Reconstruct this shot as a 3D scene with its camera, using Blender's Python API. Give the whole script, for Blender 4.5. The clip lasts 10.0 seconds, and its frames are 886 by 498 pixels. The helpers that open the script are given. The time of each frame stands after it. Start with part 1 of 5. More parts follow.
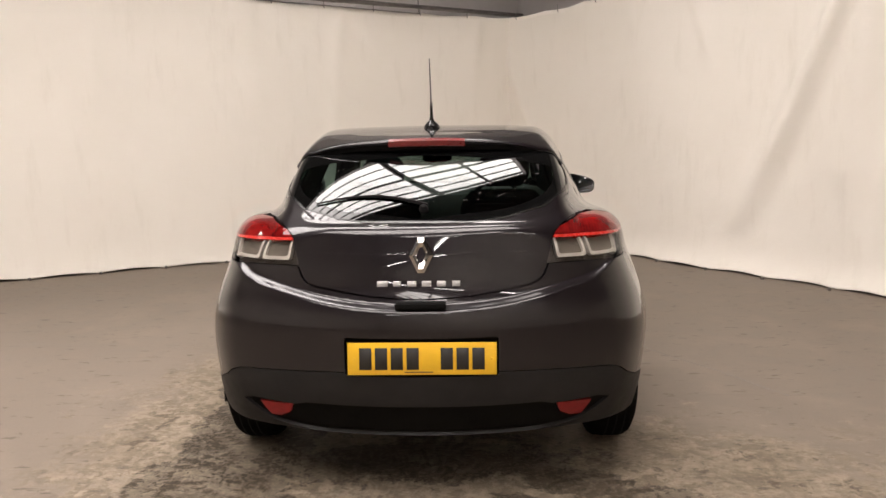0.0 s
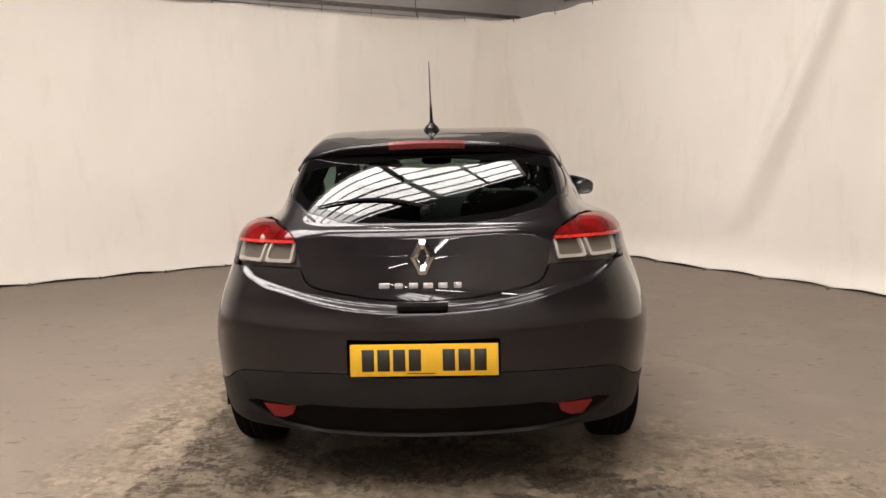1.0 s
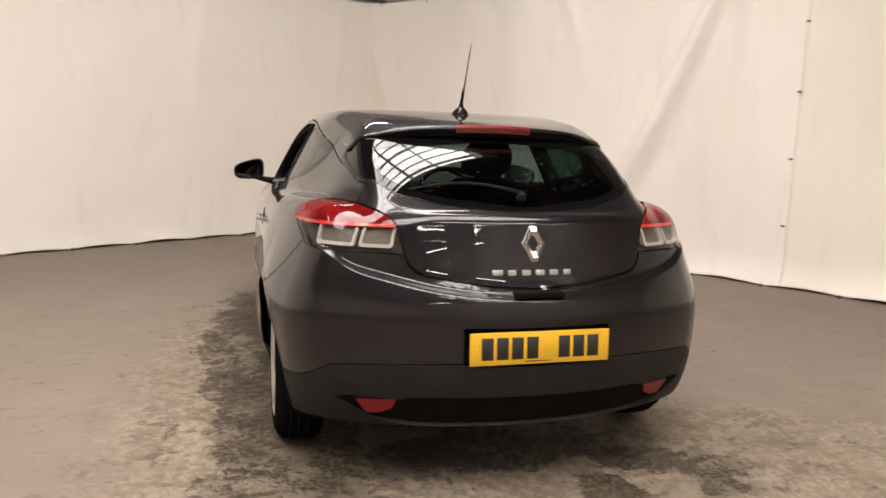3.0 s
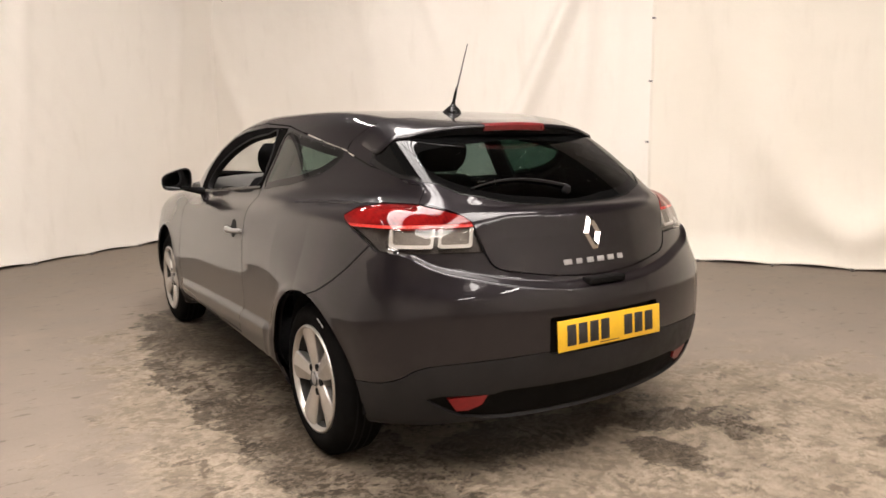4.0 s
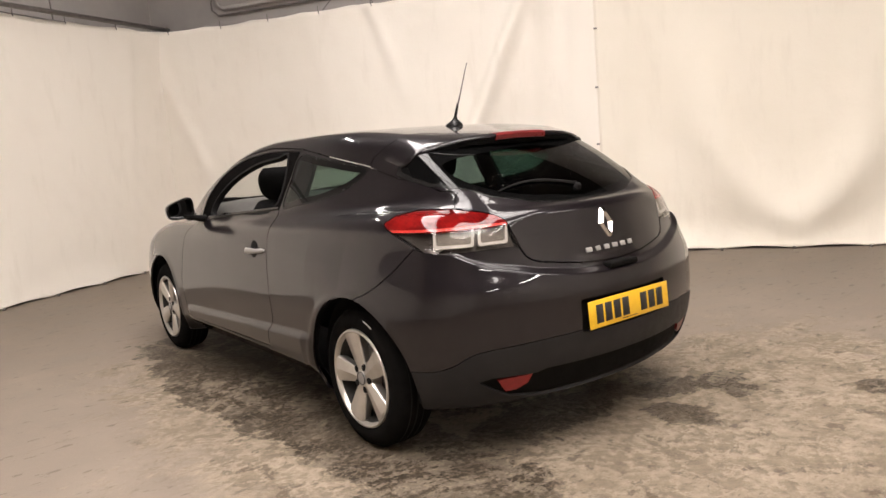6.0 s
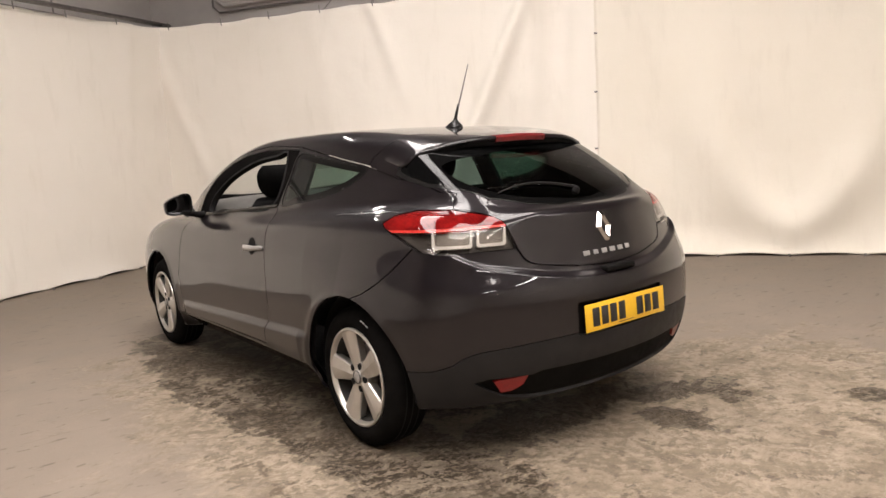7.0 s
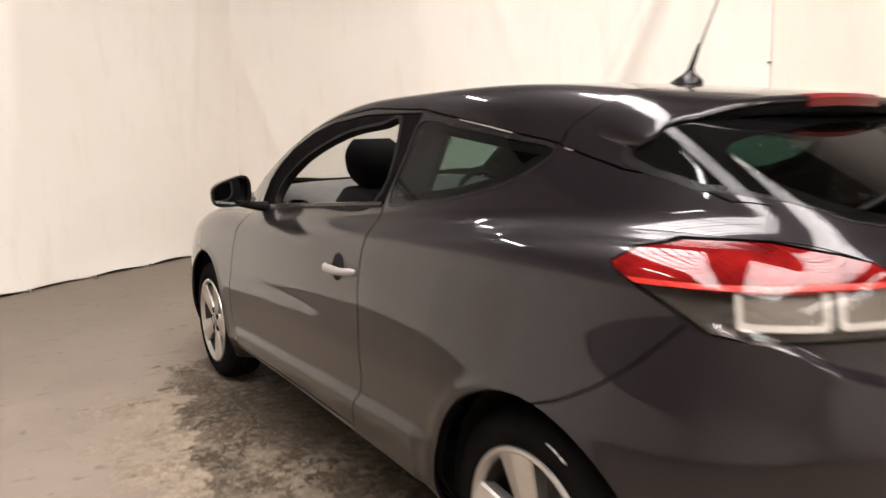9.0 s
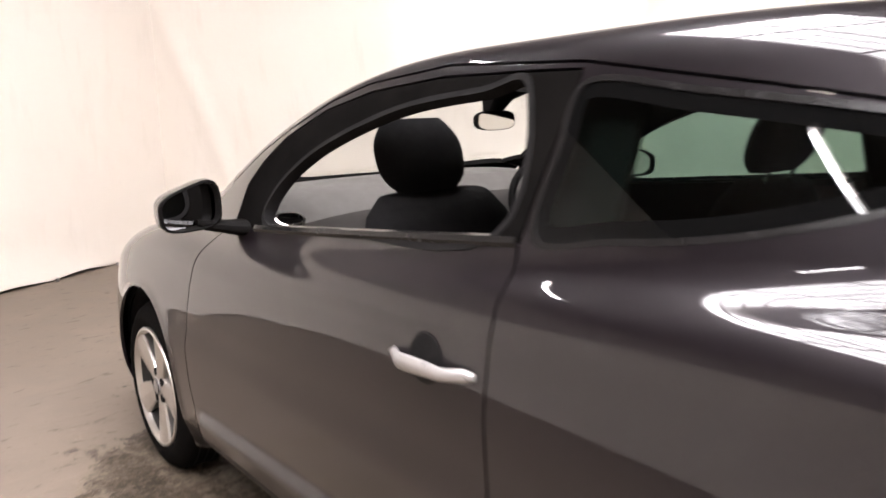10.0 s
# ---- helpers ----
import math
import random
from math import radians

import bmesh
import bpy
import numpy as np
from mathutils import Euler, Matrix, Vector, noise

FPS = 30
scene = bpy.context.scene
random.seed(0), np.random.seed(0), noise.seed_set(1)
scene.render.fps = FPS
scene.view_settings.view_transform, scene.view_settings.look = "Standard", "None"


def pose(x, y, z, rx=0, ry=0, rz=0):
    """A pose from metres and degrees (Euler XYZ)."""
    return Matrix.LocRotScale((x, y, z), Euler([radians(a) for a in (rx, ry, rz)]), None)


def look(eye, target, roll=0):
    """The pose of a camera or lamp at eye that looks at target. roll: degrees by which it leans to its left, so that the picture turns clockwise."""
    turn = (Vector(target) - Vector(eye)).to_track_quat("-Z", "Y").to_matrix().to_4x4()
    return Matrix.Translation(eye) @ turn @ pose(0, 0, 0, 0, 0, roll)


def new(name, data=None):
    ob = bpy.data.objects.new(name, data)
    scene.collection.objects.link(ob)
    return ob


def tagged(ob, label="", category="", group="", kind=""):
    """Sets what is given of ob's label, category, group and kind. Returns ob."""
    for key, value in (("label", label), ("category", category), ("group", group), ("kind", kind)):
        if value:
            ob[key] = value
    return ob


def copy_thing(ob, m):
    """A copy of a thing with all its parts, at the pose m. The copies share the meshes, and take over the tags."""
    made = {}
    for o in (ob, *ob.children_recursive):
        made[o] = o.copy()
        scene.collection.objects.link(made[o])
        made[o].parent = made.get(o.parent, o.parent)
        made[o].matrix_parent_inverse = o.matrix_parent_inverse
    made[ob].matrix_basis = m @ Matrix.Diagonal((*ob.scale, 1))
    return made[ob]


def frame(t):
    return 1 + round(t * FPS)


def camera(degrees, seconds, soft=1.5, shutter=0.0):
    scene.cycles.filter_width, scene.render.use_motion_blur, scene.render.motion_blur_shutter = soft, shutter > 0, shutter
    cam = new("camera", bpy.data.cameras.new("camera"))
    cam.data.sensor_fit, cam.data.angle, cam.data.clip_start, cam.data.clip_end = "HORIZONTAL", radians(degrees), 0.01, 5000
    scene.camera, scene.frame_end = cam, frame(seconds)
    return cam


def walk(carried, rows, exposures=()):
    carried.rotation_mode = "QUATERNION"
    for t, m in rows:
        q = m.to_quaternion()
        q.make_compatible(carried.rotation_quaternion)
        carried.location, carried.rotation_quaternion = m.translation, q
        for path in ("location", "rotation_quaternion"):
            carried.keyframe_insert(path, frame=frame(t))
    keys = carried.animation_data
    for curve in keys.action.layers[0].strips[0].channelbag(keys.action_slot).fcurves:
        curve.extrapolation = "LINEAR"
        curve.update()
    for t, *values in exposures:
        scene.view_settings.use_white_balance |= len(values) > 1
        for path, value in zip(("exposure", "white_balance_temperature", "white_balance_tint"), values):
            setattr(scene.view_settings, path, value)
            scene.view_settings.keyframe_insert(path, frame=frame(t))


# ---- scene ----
cam = camera(62.4, 10.0, shutter=0.5)
PATH = [
    (0, (0.171, -2.472, 1.297), (0.1, -0.492, 1.027), -0.9),
    (0.5, (0.169, -2.474, 1.296), (0.103, -0.493, 1.029), -1.5),
    (1, (0.162, -2.489, 1.298), (0.095, -0.508, 1.034), -1.3),
    (1.5, (0.135, -2.485, 1.295), (0.077, -0.503, 1.034), -1.0),
    (2, (-0.087, -2.501, 1.292), (-0.08, -0.517, 1.037), 1.0),
    (2.5, (-0.507, -2.477, 1.294), (-0.227, -0.516, 1.024), 0.8),
    (2.7, (-0.693, -2.413, 1.282), (-0.321, -0.47, 0.991), 1.5),
    (3.8, (-1.791, -2.004, 1.297), (-0.82, -0.28, 1.0), -0.4),
    (4, (-1.935, -1.935, 1.295), (-0.89, -0.258, 0.987), -0.7),
    (4.5, (-2.255, -1.868, 1.299), (-1.068, -0.288, 0.986), -1.7),
    (5, (-2.409, -1.926, 1.292), (-1.202, -0.355, 1.016), -3.4),
    (5.5, (-2.431, -1.944, 1.291), (-1.23, -0.368, 1.018), -4.8),
    (7, (-2.453, -1.946, 1.29), (-1.243, -0.377, 1.021), -3.5),
    (7.5, (-2.42, -1.895, 1.289), (-1.205, -0.331, 1.015), -2.6),
    (8, (-2.224, -1.551, 1.281), (-1.046, 0.041, 1.003), -1.6),
    (8.5, (-2.017, -1.078, 1.273), (-0.903, 0.558, 0.987), -0.8),
    (9, (-1.878, -0.454, 1.261), (-0.815, 1.213, 0.956), -1.4),
    (9.5, (-1.781, 0.134, 1.264), (-0.637, 1.74, 0.93), -1.5),
    (10, (-1.632, 0.762, 1.262), (-0.403, 2.299, 0.904), -1.9),
]
walk(cam, [(t, look(eye, target, roll)) for t, eye, target, roll in PATH],
     [(0, 0.26, 6500, 12), (2.0, 0.25, 6500, 12), (2.5, 0.23, 6500, 12), (4.0, 0.57, 6500, 12), (7.0, 0.46, 6480, 12), (8.0, 0.58, 6450, 12), (9.5, 0.93, 6250, 13), (10.0, 1.15, 6100, 15)])
# ---- light ----
world = bpy.data.worlds.new("overcast_sky")
scene.world = world
world.use_nodes = True
wn = world.node_tree.nodes
sky = wn.new("ShaderNodeTexSky")
sky.sky_type, sky.sun_disc, sky.sun_elevation, sky.sun_rotation = "NISHITA", False, radians(40), radians(120)
world.node_tree.links.new(sky.outputs[0], wn["Background"].inputs[0])
wn["Background"].inputs[1].default_value = 0.08
# ---- materials ----
def make(name, base=(0.5, 0.5, 0.5), rough=0.5, metal=0.0, **more):
    m = bpy.data.materials.new(name)
    m.use_nodes = True
    b = m.node_tree.nodes["Principled BSDF"]
    b.inputs["Base Color"].default_value = (*base, 1)
    b.inputs["Roughness"].default_value = rough
    b.inputs["Metallic"].default_value = metal
    for key, value in more.items():
        b.inputs[key.replace("_", " ")].default_value = value
    return m


class Nodes:
    """Short hand for building a node tree."""

    def __init__(self, m):
        self.tree, self.m = m.node_tree, m
        self.base = m.node_tree.nodes["Principled BSDF"]

    def add(self, kind, **sets):
        n = self.tree.nodes.new("ShaderNode" + kind)
        for key, value in sets.items():
            if key == "operation":
                n.operation = value
            elif key == "blend_type":
                n.blend_type = value
            else:
                n.inputs[key.replace("_", " ")].default_value = value
        return n

    def link(self, a, b):
        self.tree.links.new(a, b)
        return self

    def place(self, scale=(1, 1, 1), turn=0.0):
        geo = self.add("NewGeometry")
        mp = self.add("Mapping")
        mp.inputs["Scale"].default_value = scale
        mp.inputs["Rotation"].default_value = (0, 0, turn)
        self.link(geo.outputs["Position"], mp.inputs["Vector"])
        return mp.outputs[0]

    def noise(self, where, scale, detail=4.0, rough=0.55, twist=0.0):
        n = self.add("TexNoise", Scale=scale, Detail=detail, Roughness=rough, Distortion=twist)
        self.link(where, n.inputs["Vector"])
        return n.outputs["Fac"]

    def ramp(self, fac, *stops):
        n = self.add("ValToRGB")
        while len(n.color_ramp.elements) < len(stops):
            n.color_ramp.elements.new(0.5)
        for e, (pos, col) in zip(n.color_ramp.elements, stops):
            e.position = pos
            e.color = (*col, 1) if len(col) == 3 else (col[0],) * 3 + (1,)
        self.link(fac, n.inputs[0])
        return n.outputs[0]

    def mix(self, fac, a, b, kind="MIX"):
        n = self.add("MixRGB", blend_type=kind)
        for socket, value in zip(n.inputs, (fac, a, b)):
            if isinstance(value, (int, float)):
                socket.default_value = value if socket == n.inputs[0] else (value,) * 3 + (1,)
            elif isinstance(value, tuple):
                socket.default_value = (*value, 1)
            else:
                self.link(value, socket)
        return n.outputs[0]

    def math(self, operation, a, b=0.0):
        n = self.add("Math", operation=operation)
        for socket, value in zip(n.inputs, (a, b)):
            if isinstance(value, (int, float)):
                socket.default_value = value
            else:
                self.link(value, socket)
        return n.outputs[0]

    def bump(self, height, strength, distance):
        n = self.add("Bump", Strength=strength, Distance=distance)
        self.link(height, n.inputs["Height"])
        self.link(n.outputs[0], self.base.inputs["Normal"])
        return n


def concrete():
    m = make("worn_concrete", rough=0.55, Specular_IOR_Level=0.14)
    k = Nodes(m)
    p = k.place()
    big = k.noise(p, 0.45, 6, 0.6, 0.6)
    mid = k.noise(p, 2.4, 8, 0.66, 0.4)
    fine = k.noise(p, 14, 9, 0.74)
    grit = k.noise(p, 120, 4, 0.7)
    tone = k.ramp(mid, (0.25, (0.142, 0.113, 0.088)), (0.5, (0.183, 0.148, 0.116)), (0.75, (0.232, 0.190, 0.151)))
    tone = k.mix(k.ramp(big, (0.3, (0.0,)), (0.75, (0.7,))), tone, (0.182, 0.150, 0.122))
    # how far from the car's tail and its left flank, with a ragged outline
    x = k.add("SeparateXYZ")
    k.link(p, x.inputs[0])

    def oval(cx, cy, rx, ry):
        dx = k.math("MULTIPLY", k.math("SUBTRACT", x.outputs[0], cx), 1 / rx)
        dy = k.math("MULTIPLY", k.math("SUBTRACT", x.outputs[1], cy), 1 / ry)
        return k.math("SUBTRACT", 1.0, k.math("SQRT", k.math("ADD", k.math("MULTIPLY", dx, dx), k.math("MULTIPLY", dy, dy))))

    def limit(value, low, high):
        return k.math("MAXIMUM", low, k.math("MINIMUM", high, value))

    def strip(where, half, y0, y1):
        """A band along the car that follows a wavering line."""
        wave = k.math("ADD", where, k.math("MULTIPLY", k.math("SINE", k.math("MULTIPLY", x.outputs[1], 2.3)), 0.07))
        across = k.math("SUBTRACT", 1.0, k.math("MULTIPLY", k.math("ABSOLUTE", k.math("SUBTRACT", x.outputs[0], wave)), 1 / half))
        ends = k.math("MINIMUM", k.math("MULTIPLY", k.math("SUBTRACT", x.outputs[1], y0), 2.0), k.math("MULTIPLY", k.math("SUBTRACT", y1, x.outputs[1]), 2.0))
        return k.math("MINIMUM", across, ends)
    ragged = k.math("ADD", k.math("MULTIPLY", k.noise(p, 1.1, 12, 0.78, 0.3), 0.8), k.math("MULTIPLY", k.noise(p, 4.5, 12, 0.8, 0.2), 1.0))
    ragged = k.math("SUBTRACT", ragged, 0.4)
    near = k.math("MAXIMUM", oval(0.4, -0.15, 2.0, 1.35), k.math("MULTIPLY", oval(-1.0, 1.4, 0.7, 2.3), 0.7))
    worn = k.ramp(k.math("ADD", k.math("MULTIPLY", limit(near, -0.5, 0.5), 0.55), ragged), (0.50, (0.0,)), (0.66, (1.0,)))
    # damp along the flank; ovals under car and bumper also paint in its shadow
    wet_or_shaded = k.math("MAXIMUM", strip(-0.87, 0.36, -0.3, 3.9), oval(0.0, 2.6, 1.05, 2.3))
    for cx, cy, rx, ry in ((0.57, 0.25, 0.30, 0.20), (0.33, 0.02, 0.16, 0.22), (0.85, 0.12, 0.22, 0.14), (-0.95, 0.15, 0.30, 0.45), (0.0, 0.45, 0.85, 0.26), (0.78, -0.05, 0.12, 0.09), (1.2, -0.5, 0.12, 0.10)):
        wet_or_shaded = k.math("MAXIMUM", wet_or_shaded, k.math("MULTIPLY", oval(cx, cy, rx, ry), 0.75))
    damp_and_shade = k.ramp(k.math("ADD", k.math("MULTIPLY", limit(wet_or_shaded, -0.6, 0.8), 0.62), ragged), (0.575, (0.0,)), (0.62, (1.0,)))
    # pale crusts that cling in ragged islands over dirty, damp cement
    flake = k.math("ADD", k.math("MULTIPLY", k.noise(p, 5.5, 10, 0.76, 0.15), 0.55), k.math("MULTIPLY", k.noise(p, 21.0, 9, 0.72), 0.45))
    crust = k.ramp(flake, (0.480, (0.0,)), (0.510, (1.0,)))
    islands = k.ramp(k.noise(p, 1.7, 6, 0.65, 0.3), (0.47, (0.0,)), (0.56, (1.0,)))
    chips = k.ramp(k.noise(p, 40, 7, 0.7, 0.2), (0.53, (0.0,)), (0.57, (1.0,)))
    dark = k.ramp(k.noise(p, 5.0, 11, 0.78), (0.35, (0.013, 0.0094, 0.0060)), (0.65, (0.048, 0.0355, 0.0235)))
    brown = k.ramp(k.noise(p, 9.0, 10, 0.78), (0.38, (0.105, 0.081, 0.055)), (0.64, (0.205, 0.164, 0.119)))
    pale = k.ramp(k.noise(p, 22, 9, 0.74), (0.35, (0.19, 0.153, 0.112)), (0.68, (0.345, 0.284, 0.215)))
    under = k.mix(k.math("MULTIPLY", chips, 0.25), dark, pale)
    stain = k.mix(k.math("MULTIPLY", crust, k.math("ADD", 0.06, k.math("MULTIPLY", islands, 0.34))), under, pale)
    rub = k.mix(k.math("MULTIPLY", crust, k.math("ADD", 0.55, k.math("MULTIPLY", islands, 0.3))), brown, pale)
    rub = k.mix(k.math("MULTIPLY", chips, 0.3), rub, (0.10, 0.077, 0.056))
    tone = k.mix(k.math("MULTIPLY", worn, 0.85), tone, rub)
    tone = k.mix(k.math("MULTIPLY", damp_and_shade, 0.9), tone, stain)
    blot = k.math("MULTIPLY", k.ramp(k.noise(p, 6.5, 9, 0.72, 0.3), (0.585, (0.0,)), (0.61, (1.0,))), worn)
    tone = k.mix(k.math("MULTIPLY", blot, 0.7), tone, (0.068, 0.051, 0.034))
    # short dark nicks scattered round the car
    nick = k.ramp(k.noise(k.place((1.0, 2.6, 1), 0.35), 7.0, 6, 0.66, 0.2), (0.615, (0.0,)), (0.64, (1.0,)))
    tone = k.mix(k.math("MULTIPLY", nick, 0.6), tone, (0.075, 0.058, 0.044))
    # scattered scuffs, drips and drag marks over the rest
    spots = k.ramp(k.noise(p, 2.8, 12, 0.8, 0.4), (0.59, (0.0,)), (0.66, (1.0,)))
    tone = k.mix(k.math("MULTIPLY", spots, 0.45), tone, (0.12, 0.092, 0.07))
    drips = k.add("TexVoronoi", Scale=2.3)
    k.link(k.mix(0.12, p, k.add("TexNoise", Scale=5.0, Detail=4.0).outputs["Color"]), drips.inputs["Vector"])
    drip = k.ramp(drips.outputs["Distance"], (0.03, (1.0,)), (0.06, (0.0,)))
    tone = k.mix(k.math("MULTIPLY", drip, 0.5), tone, (0.085, 0.066, 0.05))
    for turn, scale in ((0.6, 1.5), (-0.9, 1.1)):
        drag = k.noise(k.place((0.8, 18, 1), turn), scale, 7, 0.7)
        tone = k.mix(k.math("MULTIPLY", k.ramp(drag, (0.61, (0.0,)), (0.67, (1.0,))), 0.3), tone, (0.13, 0.103, 0.08))
    tone = k.mix(k.math("MULTIPLY", k.ramp(fine, (0.3, (0.0,)), (0.75, (1.0,))), 0.4), tone, (0.5, 0.5, 0.5), "OVERLAY")
    tone = k.mix(k.math("MULTIPLY", k.ramp(grit, (0.35, (0.0,)), (0.75, (1.0,))), 0.25), tone, (0.8, 0.8, 0.8), "OVERLAY")
    k.link(tone, k.base.inputs["Base Color"])
    rough = k.ramp(k.math("ADD", k.math("MULTIPLY", damp_and_shade, -0.15), mid), (0.1, (0.42,)), (0.7, (0.68,)))
    k.link(rough, k.base.inputs["Roughness"])
    k.bump(k.math("ADD", k.math("MULTIPLY", fine, 0.6), k.math("MULTIPLY", k.math("MULTIPLY", crust, worn), 0.7)), 0.4, 0.006)
    return m


def cloth(name, base, second):
    m = make(name, rough=0.75, Specular_IOR_Level=0.25)
    k = Nodes(m)
    p = k.place()
    tone = k.mix(k.ramp(k.noise(p, 0.7, 5, 0.6), (0.3, (0.0,)), (0.75, (1.0,))), base, second)
    grime = k.noise(k.place((2.5, 2.5, 0.5)), 2.4, 7, 0.65)
    tone = k.mix(k.math("MULTIPLY", k.ramp(grime, (0.55, (0.0,)), (0.8, (1.0,))), 0.22), tone, (0.55, 0.49, 0.40))
    k.link(tone, k.base.inputs["Base Color"])
    weave = k.math("ADD", k.noise(p, 3.5, 6, 0.6), k.math("MULTIPLY", k.noise(p, 60, 3, 0.6), 0.06))
    k.bump(weave, 0.35, 0.02)
    return m


def plain(name, base, second, scale=6.0, rough=0.6, metal=0.0, bump=0.0, **more):
    """A material with a little unevenness of tone and gloss."""
    m = make(name, base, rough, metal, **more)
    k = Nodes(m)
    p = k.place()
    f = k.noise(p, scale, 6, 0.62)
    k.link(k.mix(k.ramp(f, (0.32, (0.0,)), (0.72, (1.0,))), base, second), k.base.inputs["Base Color"])
    k.link(k.ramp(k.noise(p, scale * 2.7, 5, 0.6), (0.2, (max(rough - 0.08, 0.0),)), (0.8, (min(rough + 0.1, 1.0),))), k.base.inputs["Roughness"])
    if bump:
        k.bump(k.noise(p, scale * 14, 4, 0.6), bump, 0.002)
    return m


def car_paint():
    m = make("dark_grey_metallic_paint", (0.024, 0.019, 0.0225), 0.36, 0.4, Specular_IOR_Level=0.15, Coat_Weight=1.0, Coat_Roughness=0.02, Coat_IOR=1.47)
    k = Nodes(m)
    p = k.place()
    flake = k.add("TexVoronoi", Scale=1100.0)
    k.link(p, flake.inputs["Vector"])
    tone = k.ramp(flake.outputs["Distance"], (0.0, (0.030, 0.0218, 0.0262)), (0.35, (0.0078, 0.0056, 0.0068)))
    smear = k.noise(p, 2.6, 8, 0.68, 0.8)
    dust = k.ramp(smear, (0.5, (0.0,)), (0.78, (1.0,)))
    tone = k.mix(k.math("MULTIPLY", dust, 0.04), tone, (0.16, 0.14, 0.12))
    k.link(tone, k.base.inputs["Base Color"])
    k.link(k.ramp(k.noise(p, 7, 7, 0.68), (0.35, (0.012,)), (0.8, (0.06,))), k.base.inputs["Coat Roughness"])
    return m


def pane(name, tint, gloss=0.08):
    """Thin glass: tinted when looked through, more mirror-like at a slant."""
    m = bpy.data.materials.new(name)
    m.use_nodes = True
    t = m.node_tree
    t.nodes.remove(t.nodes["Principled BSDF"])
    see = t.nodes.new("ShaderNodeBsdfTransparent")
    see.inputs[0].default_value = (*tint, 1)
    shine = t.nodes.new("ShaderNodeBsdfGlossy")
    shine.inputs["Roughness"].default_value = 0.012
    lw = t.nodes.new("ShaderNodeLayerWeight")
    lw.inputs["Blend"].default_value = 0.5
    last = lw.outputs["Facing"]
    for op, value in (("POWER", 4.5), ("MULTIPLY", 1 - gloss), ("ADD", gloss)):
        step = t.nodes.new("ShaderNodeMath")
        step.operation = op
        step.inputs[1].default_value = value
        t.links.new(last, step.inputs[0])
        last = step.outputs[0]
    mixer = t.nodes.new("ShaderNodeMixShader")
    t.links.new(last, mixer.inputs[0])
    t.links.new(see.outputs[0], mixer.inputs[1])
    t.links.new(shine.outputs[0], mixer.inputs[2])
    t.links.new(mixer.outputs[0], t.nodes["Material Output"].inputs["Surface"])
    return m


MAT_FLOOR = concrete()
MAT_CURTAIN = cloth("cream_curtain_cloth", (0.85, 0.80, 0.728), (0.81, 0.757, 0.682))
# same cream cloth, tinted darker and yellower for the warmer, dimmer light there
MAT_CURTAIN_WARM = cloth("warm_tinted_curtain_cloth", (0.82, 0.764, 0.670), (0.775, 0.718, 0.618))
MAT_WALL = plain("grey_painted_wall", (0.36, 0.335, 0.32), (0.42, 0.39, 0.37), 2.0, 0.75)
# for the unseen west and south walls, kept pale to bounce light on the tail
MAT_BOUNCE_WALL = plain("pale_bounce_wall", (0.68, 0.635, 0.575), (0.74, 0.695, 0.63), 1.2, 0.8)
MAT_CEILING = plain("dark_ceiling_sheet", (0.045, 0.042, 0.04), (0.06, 0.056, 0.053), 2.0, 0.8)
MAT_WHITE_METAL = plain("white_enamel", (0.7, 0.69, 0.66), (0.62, 0.61, 0.58), 8.0, 0.4)
MAT_TUBE = make("fluorescent_tube", (0.9, 0.9, 0.9), 0.4, 0.0, Emission_Color=(1.0, 0.96, 0.9, 1), Emission_Strength=45.0)
MAT_STEEL = plain("dull_grey_steel", (0.16, 0.145, 0.14), (0.24, 0.22, 0.21), 8.0, 0.5, 0.6)
MAT_PAINT = car_paint()
MAT_VALANCE = plain("grained_grey_plastic", (0.014, 0.0128, 0.0128), (0.019, 0.0175, 0.0172), 8.0, 0.5, 0.0, 0.1, Specular_IOR_Level=0.15, Coat_Weight=0.06, Coat_Roughness=0.3)
MAT_BLACK = plain("black_plastic", (0.005, 0.0046, 0.0044), (0.008, 0.0074, 0.007), 10.0, 0.6, 0.0, 0.12, Specular_IOR_Level=0.03)
MAT_GLOSS_BLACK = plain("gloss_black_trim", (0.008, 0.0075, 0.0072), (0.011, 0.01, 0.01), 10.0, 0.22, Specular_IOR_Level=0.3)
MAT_SHADE = plain("near_black_shade_and_trim", (0.008, 0.0075, 0.0075), (0.013, 0.012, 0.012), 10.0, 0.85, Specular_IOR_Level=0.1)
MAT_RUBBER = plain("tyre_rubber", (0.005, 0.0046, 0.0044), (0.009, 0.0083, 0.0078), 12.0, 0.85, 0.0, 0.3, IOR=1.15, Specular_IOR_Level=0.1)
MAT_ALLOY = plain("silver_alloy", (0.55, 0.52, 0.48), (0.47, 0.44, 0.40), 14.0, 0.34, 0.75, Coat_Weight=0.4)
MAT_DARK_METAL = plain("dark_wheel_metal", (0.022, 0.02, 0.018), (0.05, 0.045, 0.04), 12.0, 0.7, 0.3)
MAT_CHROME = make("bright_chrome", (0.55, 0.53, 0.51), 0.14, 1.0)
MAT_SATIN = plain("satin_silver", (0.36, 0.345, 0.335), (0.31, 0.30, 0.29), 20.0, 0.32, 0.35, Coat_Weight=0.3)
